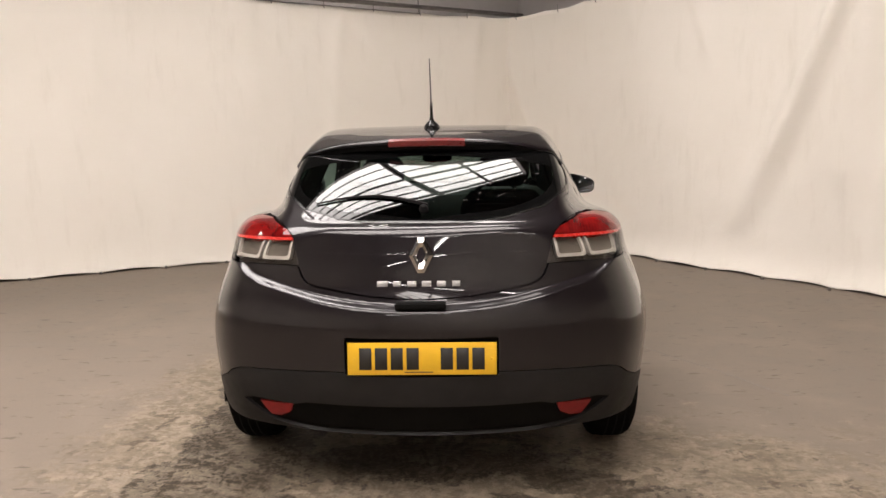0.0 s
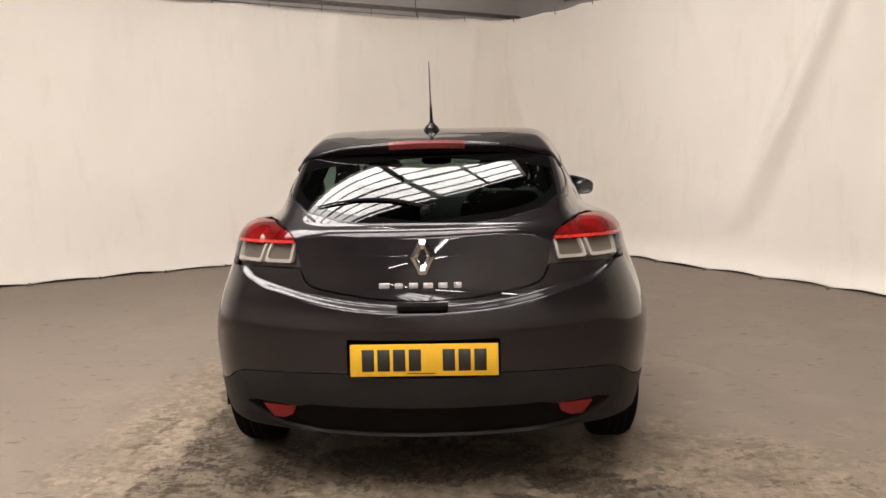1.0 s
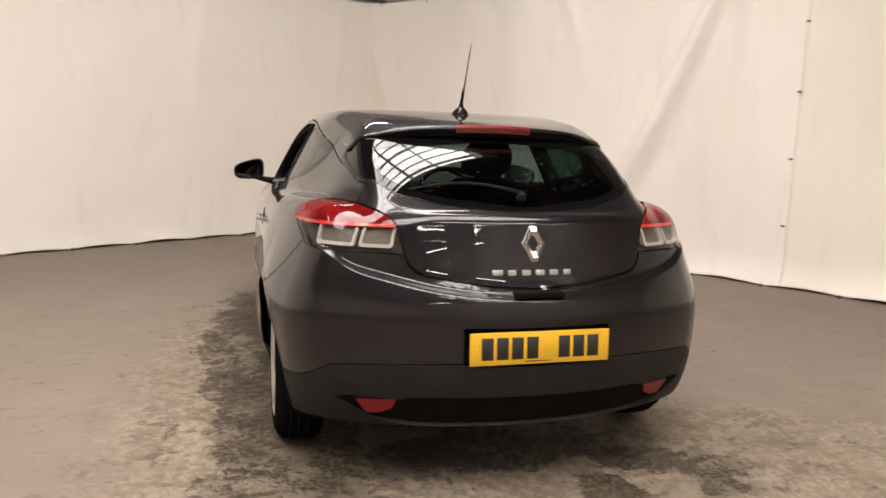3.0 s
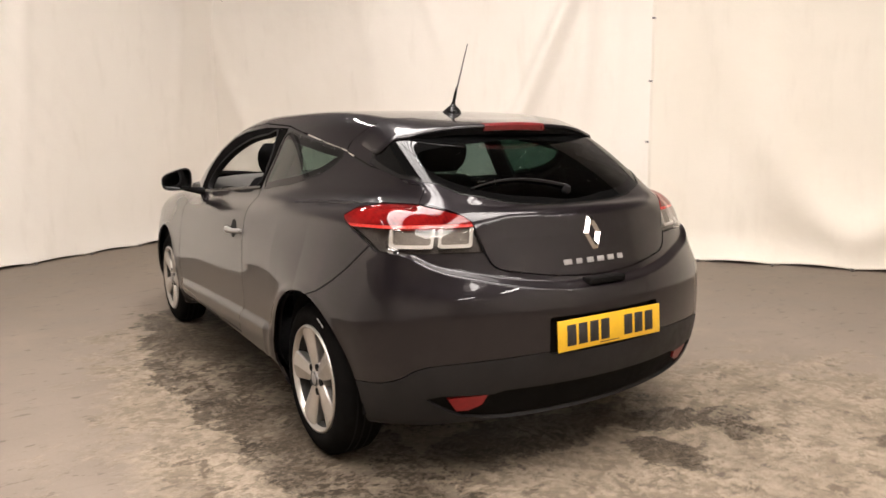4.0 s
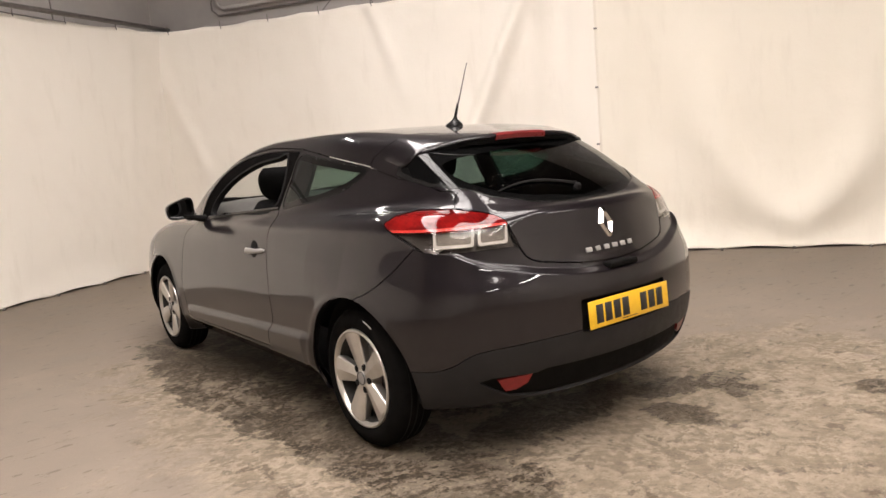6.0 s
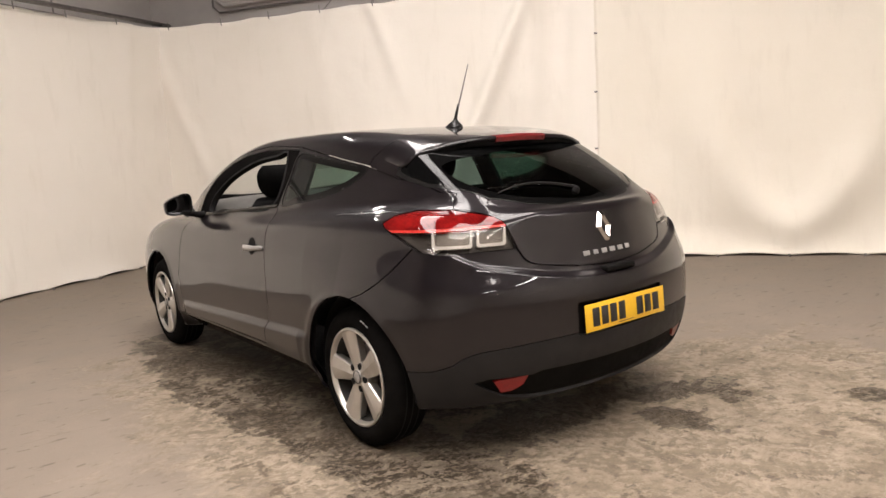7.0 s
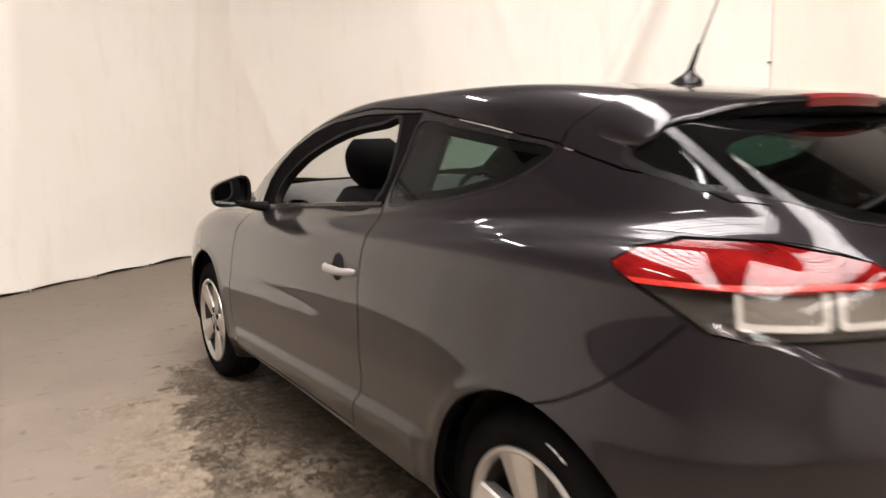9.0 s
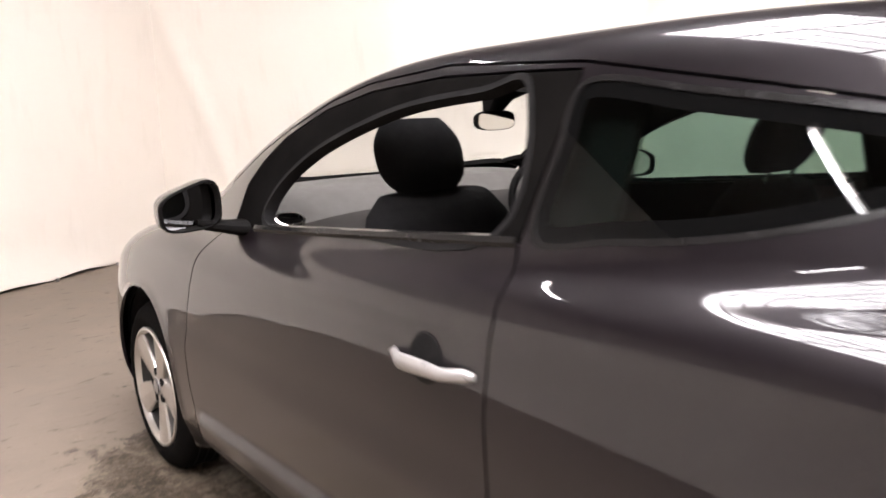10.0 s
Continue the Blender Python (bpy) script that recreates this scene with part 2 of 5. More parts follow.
def ribbed_red():
    """Moulded red lens: fine upright prisms under a clear gloss."""
    m = make("red_lens", (0.15, 0.005, 0.005), 0.3, 0.0, Specular_IOR_Level=0.0, Coat_Weight=0.85, Coat_Roughness=0.02)
    k = Nodes(m)
    p = k.place()
    rib = k.add("TexWave", Scale=26.0, Distortion=0.4, Detail=1.0)
    k.link(p, rib.inputs["Vector"])
    blotch = k.ramp(k.noise(p, 11, 4, 0.6), (0.36, (0.050, 0.0022, 0.0026)), (0.64, (0.165, 0.006, 0.0055)))
    k.link(k.mix(k.math("MULTIPLY", rib.outputs["Fac"], 0.2), blotch, (0.20, 0.008, 0.007)), k.base.inputs["Base Color"])
    return m


MAT_RED = ribbed_red()
MAT_RED_BAND = plain("bright_red_light_guide", (0.50, 0.030, 0.022), (0.42, 0.022, 0.016), 40.0, 0.25, Coat_Weight=0.6)
MAT_LAMP_CUP = plain("pale_lamp_reflector", (0.17, 0.148, 0.125), (0.12, 0.104, 0.087), 60.0, 0.4, 0.2)
MAT_FRAME = plain("black_window_trim", (0.004, 0.0037, 0.0035), (0.007, 0.0064, 0.006), 10.0, 0.6, 0.0, 0.1, Specular_IOR_Level=0.0)
MAT_RED_DULL = plain("dull_red_lens", (0.11, 0.005, 0.006), (0.15, 0.007, 0.007), 30.0, 0.3, Coat_Weight=0.4)
MAT_REFLECTOR = plain("red_reflector", (0.17, 0.006, 0.007), (0.23, 0.008, 0.009), 60.0, 0.35, Coat_Weight=0.15)
MAT_SMOKE = pane("clear_lens", (0.80, 0.78, 0.76), 0.035)
MAT_CHAMBER = plain("lamp_chamber", (0.075, 0.066, 0.060), (0.11, 0.097, 0.088), 8.0, 0.3, 0.5)
MAT_GUIDE = plain("pale_light_guide", (0.54, 0.51, 0.465), (0.46, 0.43, 0.39), 40.0, 0.3)
MAT_GLASS = pane("clear_glass", (0.86, 0.88, 0.86), 0.06)
MAT_PRIVACY = pane("green_tinted_glass", (0.165, 0.265, 0.22), 0.08)
MAT_REAR_GLASS = pane("dark_tinted_rear_glass", (0.13, 0.20, 0.18), 0.06)
MAT_FRIT = make("black_glass_border", (0.003, 0.003, 0.003), 0.02, 0.0, IOR=1.33)
MAT_PLATE = plain("yellow_plate", (0.72, 0.42, 0.012), (0.66, 0.38, 0.012), 30.0, 0.35, Coat_Weight=0.5)
MAT_INK = plain("black_ink", (0.012, 0.01, 0.009), (0.02, 0.018, 0.016), 30.0, 0.45)
MAT_FABRIC = plain("black_seat_fabric", (0.009, 0.0085, 0.009), (0.014, 0.0135, 0.0135), 16.0, 0.9, 0.0, 0.3, Specular_IOR_Level=0.1)
MAT_DASH = plain("grey_dashboard_plastic", (0.085, 0.079, 0.073), (0.10, 0.094, 0.088), 9.0, 0.7, 0.0, 0.2, Specular_IOR_Level=0.2)
MAT_MIRROR = make("mirror_glass", (0.8, 0.8, 0.8), 0.01, 1.0)
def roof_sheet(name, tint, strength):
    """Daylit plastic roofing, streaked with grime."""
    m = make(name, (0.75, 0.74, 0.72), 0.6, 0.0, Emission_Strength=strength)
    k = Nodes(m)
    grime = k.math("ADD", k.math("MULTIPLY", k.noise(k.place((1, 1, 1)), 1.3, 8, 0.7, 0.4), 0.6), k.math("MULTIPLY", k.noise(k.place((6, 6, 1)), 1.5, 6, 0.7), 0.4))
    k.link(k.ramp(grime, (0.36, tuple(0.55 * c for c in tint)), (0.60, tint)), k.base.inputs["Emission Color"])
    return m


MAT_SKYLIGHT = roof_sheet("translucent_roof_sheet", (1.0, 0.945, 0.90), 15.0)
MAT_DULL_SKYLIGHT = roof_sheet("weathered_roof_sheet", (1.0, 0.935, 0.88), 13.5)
# ---- building helpers ----
def mesh_of(name, verts, faces, material, smooth=False, normals=None):
    me = bpy.data.meshes.new(name)
    me.from_pydata([tuple(v) for v in verts], [], [tuple(int(i) for i in f) for f in faces])
    me.materials.append(material)
    if smooth:
        me.polygons.foreach_set("use_smooth", [True] * len(me.polygons))
    if normals is not None:
        me.normals_split_custom_set_from_vertices([tuple(n) for n in normals])
    me.update()
    return me


def box_bm(x0, y0, z0, x1, y1, z1, bevel=0.0, segments=2):
    bm = bmesh.new()
    bmesh.ops.create_cube(bm, size=1.0)
    bmesh.ops.scale(bm, vec=(x1 - x0, y1 - y0, z1 - z0), verts=bm.verts)
    bmesh.ops.translate(bm, vec=((x0 + x1) / 2, (y0 + y1) / 2, (z0 + z1) / 2), verts=bm.verts)
    if bevel:
        bmesh.ops.bevel(bm, geom=bm.edges[:], offset=bevel, segments=segments, affect="EDGES", profile=0.5)
    return bm


def bm_object(name, bm, material, parent=None, label="", smooth=False):
    me = bpy.data.meshes.new(name)
    bm.to_mesh(me)
    bm.free()
    me.materials.append(material)
    if smooth:
        me.polygons.foreach_set("use_smooth", [True] * len(me.polygons))
    ob = new(name, me)
    ob.parent = parent
    if label:
        ob["label"] = label
    return ob


def tube_bm(points, radius, sides=8):
    """A round rod along points."""
    bm = bmesh.new()
    rows = []
    pts = [Vector(p) for p in points]
    for i, p in enumerate(pts):
        way = (pts[min(i + 1, len(pts) - 1)] - pts[max(i - 1, 0)]).normalized()
        u = way.orthogonal().normalized()
        v = way.cross(u)
        rows.append([bm.verts.new(p + (u * math.cos(t) + v * math.sin(t)) * radius) for t in np.linspace(0, 2 * math.pi, sides, endpoint=False)])
    for a, b in zip(rows, rows[1:]):
        for i in range(sides):
            bm.faces.new((a[i], a[(i + 1) % sides], b[(i + 1) % sides], b[i]))
    bm.faces.new(rows[0][::-1])
    bm.faces.new(rows[-1])
    return bm


# ---- the room: a curtained corner of a warehouse, turned against the car ----
CORNER = Vector((0.845, 8.37, 0))
ALONG_A = Vector((-0.8437, -0.5369, 0))
ALONG_B = Vector((0.5278, -0.8494, 0))
ROOM = Matrix(((-ALONG_A.x, -ALONG_B.x, 0, CORNER.x), (-ALONG_A.y, -ALONG_B.y, 0, CORNER.y), (0, 0, 1, 0), (0, 0, 0, 1)))
LONG_A, LONG_B, TOP = 14.5, 14.8, 3.07


def spot(sa, sb, z=0.0):
    """A place by its way along the two curtains from their corner."""
    return CORNER + ALONG_A * sa + ALONG_B * sb + Vector((0, 0, z))


def room_box(name, a0, b0, z0, a1, b1, z1, material):
    ob = bm_object(name, box_bm(-a1, -b1, z0, -a0, -b0, z1), material)
    ob.matrix_basis = ROOM
    return ob


def soft(d, w):
    return math.exp(-(d / w) ** 2)


def folds_a(s, z):
    d = 0.012 * math.sin(s * 1.9 + 0.4 * z) + 0.008 * math.sin(s * 4.3 + 1.2 + 0.9 * z)
    up = z / TOP
    for s0, lean, w, depth in ((2.7, 0.25, 0.10, 0.035), (3.9, -0.3, 0.13, 0.03), (5.4, 0.5, 0.16, 0.045), (7.2, -0.4, 0.15, 0.05), (0.75, 0.18, 0.08, 0.03), (8.6, 0.2, 0.12, 0.05)):
        d += depth * soft(s - s0 - lean * (1 - up), w) * up**1.5
    return d


def folds_b(s, z):
    up = z / TOP
    d = 0.014 * math.sin(s * 2.3 + 0.8 * z) + 0.009 * math.sin(s * 5.7 - 1.1 * z + 1)
    # long slack folds from the hooks, leaning towards the corner
    d += 0.085 * soft(s - (4.15 + 1.05 * (z - 0.94) / 2.13), 0.12 + 0.05 * (1 - up)) * min(1, max(0, (z - 0.35) / 0.9))
    d += 0.06 * soft(s - (5.0 + 0.24 * up), 0.10 + 0.06 * (1 - up)) * (0.3 + 0.7 * up)
    d += 0.035 * soft(s - (5.42 + 0.12 * up), 0.10) * (0.35 + 0.65 * up)
    d += 0.035 * soft(s - (3.2 + 1.05 * (1 - up)), 0.09) * max(0, up - 0.55) * 2.2
    d += 0.03 * soft(s - (6.15 - 0.1 * (1 - up)), 0.11) * up
    d += 0.015 * soft(s - (2.4 + 0.5 * (1 - up)), 0.14) * up
    # a swag between two far hooks
    for k, depth in ((2.27, 0.05), (1.2, 0.035)):
        line = 0.30 + k * (s - 7.75) ** 2
        d += depth * soft((z - line) / math.sqrt(1 + (2 * k * (s - 7.75)) ** 2), 0.22)
    d += 0.06 * soft(s - 9.4 + 0.3 * up, 0.15) + 0.05 * soft(s - 10.6, 0.2)
    d *= 1.6
    # crease that runs down from the corner
    d += 0.03 * soft(s - (0.1 + 0.95 * (1 - up)), 0.10)
    return d


def curtain(name, along, inward, start, length, folds, phase, hem, material, proud=0.0):
    cols = [i * 0.04 for i in range(int(10.5 / 0.04))] + [10.5 + 0.12 * i for i in range(40)]
    cols = [q for q in cols if start <= q <= length]
    rows = [0.0, 0.02, 0.045, 0.075, 0.11, 0.15, 0.2, 0.26] + [0.32 + 0.055 * j for j in range(51)]
    rows[-1] = TOP
    verts, faces = [], []
    nv = len(rows)
    for s in cols:
        scallop = abs(math.sin(math.pi * (s - phase) / 0.68))
        wave = noise.noise((s * 1.7, phase, 0.3))
        for z in rows:
            v = z / TOP
            off = 0.42 * math.exp(-s / 1.1) * v**1.2 + folds(s, z) + proud
            if z < 0.3:
                off += hem * (1 - z / 0.3) ** 2 * (0.75 + 0.6 * wave)
            off += 0.012 * noise.noise((s * 2.1, z * 2.4, phase * 3)) + 0.005 * noise.noise((s * 7, z * 5, phase))
            drop = 0.018 * scallop * v**14
            lift = 0.006 + (0.02 * scallop + 0.012 * wave) * (1 - v) ** 20
            verts.append(CORNER + along * s + inward * off + Vector((0, 0, max(0.002, z + lift - drop))))
    for i in range(len(cols) - 1):
        for j in range(nv - 1):
            a = i * nv + j
            faces.append((a, a + nv, a + nv + 1, a + 1))
    ob = new(name, mesh_of(name, verts, faces, material, True))
    md = ob.modifiers.new("thickness", "SOLIDIFY")
    md.thickness = 0.003
    return ob


tagged(curtain("curtain", ALONG_A, ALONG_B, 0, LONG_A, folds_a, 0.19, 0.035, MAT_CURTAIN), "cream cloth backdrop curtain hung flat below a steel rail", "curtain", "backdrop curtains")
tagged(curtain("curtain", ALONG_B, ALONG_A, 0, 5.9, folds_b, 0.26, 0.10, MAT_CURTAIN), "cream cloth backdrop curtain with long slack folds", "curtain", "backdrop curtains")
tagged(curtain("curtain", ALONG_B, ALONG_A, 5.84, LONG_B, folds_b, 0.26, 0.10, MAT_CURTAIN_WARM, 0.004), "cream backdrop curtain with swags, warm dim light tinted in, clipped to the next sheet", "curtain", "backdrop curtains")

tagged(bm_object("floor", box_bm(-22, -22, -0.2, 22, 22, 0), MAT_FLOOR), "worn stained grey concrete floor with pale crusts", "floor", kind="structure")
tagged(bm_object("floor_joint", tube_bm([(1.12 + 0.55 * q + 0.012 * math.sin(q * 9), 2.55 - 1.0 * q, -0.0005) for q in np.linspace(0, 1.3, 14)], 0.002, 6), MAT_STEEL), "thin dark joint line in the concrete", "floor joint", kind="structure")
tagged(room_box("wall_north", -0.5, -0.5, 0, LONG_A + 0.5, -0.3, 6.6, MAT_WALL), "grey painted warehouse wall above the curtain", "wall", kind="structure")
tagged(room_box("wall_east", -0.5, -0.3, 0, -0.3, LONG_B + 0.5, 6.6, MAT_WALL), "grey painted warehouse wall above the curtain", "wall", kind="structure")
tagged(room_box("wall_west", LONG_A, -0.3, 0, LONG_A + 0.2, LONG_B + 0.5, 6.6, MAT_BOUNCE_WALL), "unseen pale wall added to bounce light onto the car", "wall", kind="structure")
tagged(room_box("wall_south", -0.3, LONG_B, 0, LONG_A, LONG_B + 0.2, 6.6, MAT_BOUNCE_WALL), "unseen pale wall added to bounce light onto the car", "wall", kind="structure")
# ceiling with rows of long roof lights; the third row is an added fill
CEIL = 5.35
LIGHTS = ((3.3, 5.1), (6.5, 9.2), (11.2, 12.7))
A0, A1 = 2.2, 10.8
SHORT = 3.6
FILL_START = 5.0
edges = [-0.5] + [q for pair in LIGHTS for q in pair] + [LONG_B + 0.5]
for k in range(0, len(edges), 2):
    tagged(room_box("ceiling", A0, edges[k], CEIL, A1, edges[k + 1], CEIL + 0.15, MAT_CEILING), "dark grey warehouse ceiling between roof lights", "ceiling", kind="structure")
tagged(room_box("ceiling", A0, LIGHTS[1][0], CEIL, SHORT, LIGHTS[1][1], CEIL + 0.15, MAT_CEILING), "dark grey warehouse ceiling beside a roof light", "ceiling", kind="structure")
tagged(room_box("ceiling", A0, LIGHTS[2][0], CEIL, FILL_START, LIGHTS[2][1], CEIL + 0.15, MAT_CEILING), "dark grey warehouse ceiling beside a roof light", "ceiling", kind="structure")
tagged(room_box("ceiling", -0.5, -0.5, CEIL, A0, LONG_B + 0.5, CEIL + 0.15, MAT_CEILING), "dark grey warehouse ceiling", "ceiling", kind="structure")
tagged(room_box("ceiling", A1, -0.5, CEIL, LONG_A + 0.2, LONG_B + 0.5, CEIL + 0.15, MAT_CEILING), "dark grey warehouse ceiling", "ceiling", kind="structure")


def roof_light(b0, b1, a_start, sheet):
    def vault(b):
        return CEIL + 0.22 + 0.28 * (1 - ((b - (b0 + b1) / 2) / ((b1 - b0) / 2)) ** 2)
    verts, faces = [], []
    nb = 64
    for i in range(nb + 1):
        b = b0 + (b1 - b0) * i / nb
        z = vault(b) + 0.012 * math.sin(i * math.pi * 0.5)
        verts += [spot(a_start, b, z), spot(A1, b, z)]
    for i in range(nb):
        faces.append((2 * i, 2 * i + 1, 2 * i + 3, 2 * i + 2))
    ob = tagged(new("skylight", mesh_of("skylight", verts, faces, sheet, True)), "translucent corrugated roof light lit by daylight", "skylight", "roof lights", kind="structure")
    n = int((b1 - b0) / 0.23)
    for k in range(1, n):
        q = b0 + (b1 - b0) * k / n
        bm_object("skylight_rib", tube_bm([spot(a_start, q, vault(q) - 0.03), spot(A1, q, vault(q) - 0.03)], 0.023 if k % 3 else 0.038, 6), MAT_STEEL, ob)
    for a, w in ((a_start + 0.02, 0.05), (3.28, 0.035), (4.18, 0.06), (6.55, 0.05), (8.9, 0.05), (11.2, 0.05), (A1 - 0.02, 0.05)):
        if a < a_start:
            continue
        bm_object("skylight_frame", tube_bm([spot(a, q, vault(q) - 0.07) for q in np.linspace(b0, b1, 10)], w, 6), MAT_STEEL, ob)
    for q in (b0, b1):
        bm_object("skylight_kerb", tube_bm([spot(a_start, q, CEIL + 0.1), spot(A1, q, CEIL + 0.1)], 0.13, 4), MAT_STEEL, ob)
    for a in (a_start, A1):
        bm_object("skylight_kerb", tube_bm([spot(a, b0, CEIL + 0.2), spot(a, b1, CEIL + 0.2)], 0.2, 4), MAT_STEEL, ob)


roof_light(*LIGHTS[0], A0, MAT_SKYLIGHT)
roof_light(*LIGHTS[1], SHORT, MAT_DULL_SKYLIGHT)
# unseen extra row, added to brighten the tail and the floor behind it
roof_light(*LIGHTS[2], FILL_START, MAT_DULL_SKYLIGHT)

# strip lamps on the far wall, behind the camera
def strip_lamp(sa, sb, z, length):
    ob = new("strip_lamp")
    tagged(ob, "white fluorescent strip lamp hung from the ceiling", "strip lamp", "strip lamps")
    h = bm_object("lamp_housing", box_bm(-length / 2 - 0.04, -0.05, 0.03, length / 2 + 0.04, 0.05, 0.09, 0.006), MAT_WHITE_METAL, ob)
    t = bm_object("lamp_tube", tube_bm([(-length / 2, 0, 0), (length / 2, 0, 0)], 0.022, 12), MAT_TUBE, ob)
    for x in (-length * 0.35, length * 0.35):
        bm_object("lamp_rod", tube_bm([(x, 0, 0.08), (x, 0, CEIL - z)], 0.008, 6), MAT_STEEL, ob)
    ob.matrix_basis = Matrix.Translation(spot(sa, sb, z)) @ Matrix.Rotation(math.atan2(ALONG_A.y, ALONG_A.x), 4, "Z")


for sa, sb in ((8.4, 13.6), (12.2, 13.4), (4.6, 13.7)):
    strip_lamp(sa, sb, 5.1, 1.8)
strip_lamp(2.6, 1.5, 5.0, 1.5)
strip_lamp(7.7, 2.7, 5.0, 1.2)

# rail and hooks above the curtains
rail = tagged(bm_object("curtain_rail", tube_bm([spot(0.05, 0.28, TOP + 0.055), spot(6, 0.02, TOP + 0.05), spot(LONG_A, 0.02, TOP + 0.05)], 0.028, 10), MAT_STEEL, None, "", True), "dark steel tube rail above the curtain", "curtain rail")
tagged(bm_object("curtain_wire", tube_bm([spot(0.3, 0.10, TOP - 0.005), spot(6, 0.03, TOP - 0.005), spot(LONG_A, 0.03, TOP - 0.005)], 0.006, 6), MAT_STEEL), "thin steel wire along the curtain's top edge", "wire")
tagged(bm_object("conduit", tube_bm([spot(-0.27, 0.85, 5.2), spot(-0.27, 0.85, 3.42), spot(-0.27, 0.95, 3.36), spot(-0.27, 9.0, 3.36)], 0.03, 8), MAT_WALL, None, "", True), "grey conduit clipped along the warehouse wall", "conduit")
tagged(bm_object("conduit", tube_bm([spot(-0.27, 0.77, 5.2), spot(-0.27, 0.77, 3.36), spot(-0.27, 0.87, 3.28), spot(-0.27, 9.0, 3.28)], 0.014, 8), MAT_STEEL, None, "", True), "thin grey conduit along the warehouse wall", "conduit")
tagged(bm_object("wall_cable", tube_bm([spot(1.42, -0.27, 5.2), spot(1.40, -0.27, 4.2), spot(1.43, -0.26, 3.5), spot(1.39, -0.27, 3.05)], 0.008, 6), MAT_STEEL), "thin cable hanging down the wall", "cable")
for s_top, s_low in ((2.9, 2.54), (3.0, 3.25)):
    tagged(bm_object("tie_cord", tube_bm([spot(-0.2, s_top, 3.5), spot(-0.02, s_low, TOP - 0.01)], 0.006, 6), MAT_STEEL), "dark cord that ties the curtain up", "cord", "tie cords")


def hook(sa, sb, z, drop):
    p = spot(sa, sb, z)
    ob = bm_object("curtain_hook", tube_bm([p + Vector((0, 0, 0.05)), p + Vector((0, 0, 0.0)), p + Vector((0.004, -0.006, -drop))], 0.006, 6), MAT_STEEL)
    tagged(ob, "small dark hook at the curtain's edge", "hook", "curtain hooks")


for k in range(15):
    s = 0.26 + 0.66 * k
    hook(s, 0.42 * math.exp(-s / 1.1) + folds_a(s, TOP) + 0.012, TOP, 0.03)
    s = 0.45 + 0.70 * k
    hook(0.42 * math.exp(-s / 1.1) + folds_b(s, TOP) + 0.012, s, TOP, 0.045)


def peg(sa, sb):
    bm = box_bm(-0.014, -0.010, 0, 0.014, 0.010, 0.028, 0.004, 2)
    ob = bm_object("floor_peg", bm, MAT_STEEL)
    ob.matrix_basis = Matrix.Translation(spot(sa, sb, 0.001))
    tagged(ob, "small dark peg pinning the hem to the floor", "peg", "floor pegs")


for k in range(13):
    s = 0.26 + 0.68 * k
    peg(s + 0.6, 0.035 + 0.05)
    peg(0.16, s)
# eyelets where two sheets overlap
for z in (2.43, 1.81, 1.20, 0.58):
    s = 5.85 - 0.02 * (2.43 - z)
    bm = box_bm(-0.018, -0.006, -0.009, 0.018, 0.006, 0.009, 0.004, 2)
    ob = bm_object("curtain_clip", bm, MAT_STEEL)
    ob.matrix_basis = Matrix.Translation(spot(folds_b(s, z) + 0.02, s, z)) @ Matrix.Rotation(math.atan2(ALONG_B.y, ALONG_B.x), 4, "Z")
    tagged(ob, "small dark clip joining two curtain sheets", "clip", "curtain clips")
# ---- the car's form: smooth solid from profile curves ----
def curve_of(*pts, flat=False):
    """A smooth function through (a, value) pairs."""
    xs = np.array([p[0] for p in pts], float)
    ys = np.array([p[1] for p in pts], float)
    h = np.diff(xs)
    s = np.diff(ys) / h
    n = len(xs)
    k = np.zeros((n, n))
    r = np.zeros(n)
    k[0, :2], r[0] = (2, 1), 3 * s[0]
    k[-1, -2:], r[-1] = (1, 2), 3 * s[-1]
    for i in range(1, n - 1):
        k[i, i - 1: i + 2] = h[i], 2 * (h[i - 1] + h[i]), h[i - 1]
        r[i] = 3 * (h[i] * s[i - 1] + h[i - 1] * s[i])
    if flat:
        k[0], r[0] = 0, 0
        k[0, 0] = 1
    m = np.linalg.solve(k, r)

    def value(q):
        q = np.clip(np.asarray(q, float), xs[0], xs[-1])
        i = np.clip(np.searchsorted(xs, q) - 1, 0, len(h) - 1)
        t = (q - xs[i]) / h[i]
        return ((2 * t**3 - 3 * t**2 + 1) * ys[i] + (t**3 - 2 * t**2 + t) * h[i] * m[i]
                + (3 * t**2 - 2 * t**3) * ys[i + 1] + (t**3 - t**2) * h[i] * m[i + 1])
    return value


def smax(a, b, k):
    h = np.clip(0.5 + 0.5 * (a - b) / k, 0, 1)
    return b + (a - b) * h + k * h * (1 - h)


def smin(a, b, k):
    return -smax(-a, -b, k)


LENGTH = 4.299
AXLES = (0.790, 3.437)
half_plan = curve_of((0, 0.747), (0.25, 0.7999), (0.55, 0.8825), (0.8, 0.9114), (1.2, 0.9076), (1.7, 0.899), (2.4, 0.8946), (3, 0.8963), (3.45, 0.8957), (3.8, 0.8676), (4.05, 0.8016), (4.3, 0.7013))
side_tuck = curve_of((0.15, -0.0637), (0.24, -0.0254), (0.33, -0.0004), (0.45, 0.0077), (0.54, 0.005), (0.62, -0.0025), (0.72, -0.0251), (0.82, -0.0523), (0.9, -0.0754), (1, -0.0959), (1.2, -0.2104))
rear_tuck = curve_of((0.15, -0.07), (0.24, -0.030), (0.33, -0.004), (0.45, 0.0075), (0.54, 0.0115), (0.62, 0.0105), (0.70, -0.001), (0.78, -0.024), (0.84, -0.046), (0.9, -0.0665), (1, -0.0925), (1.2, -0.2104))
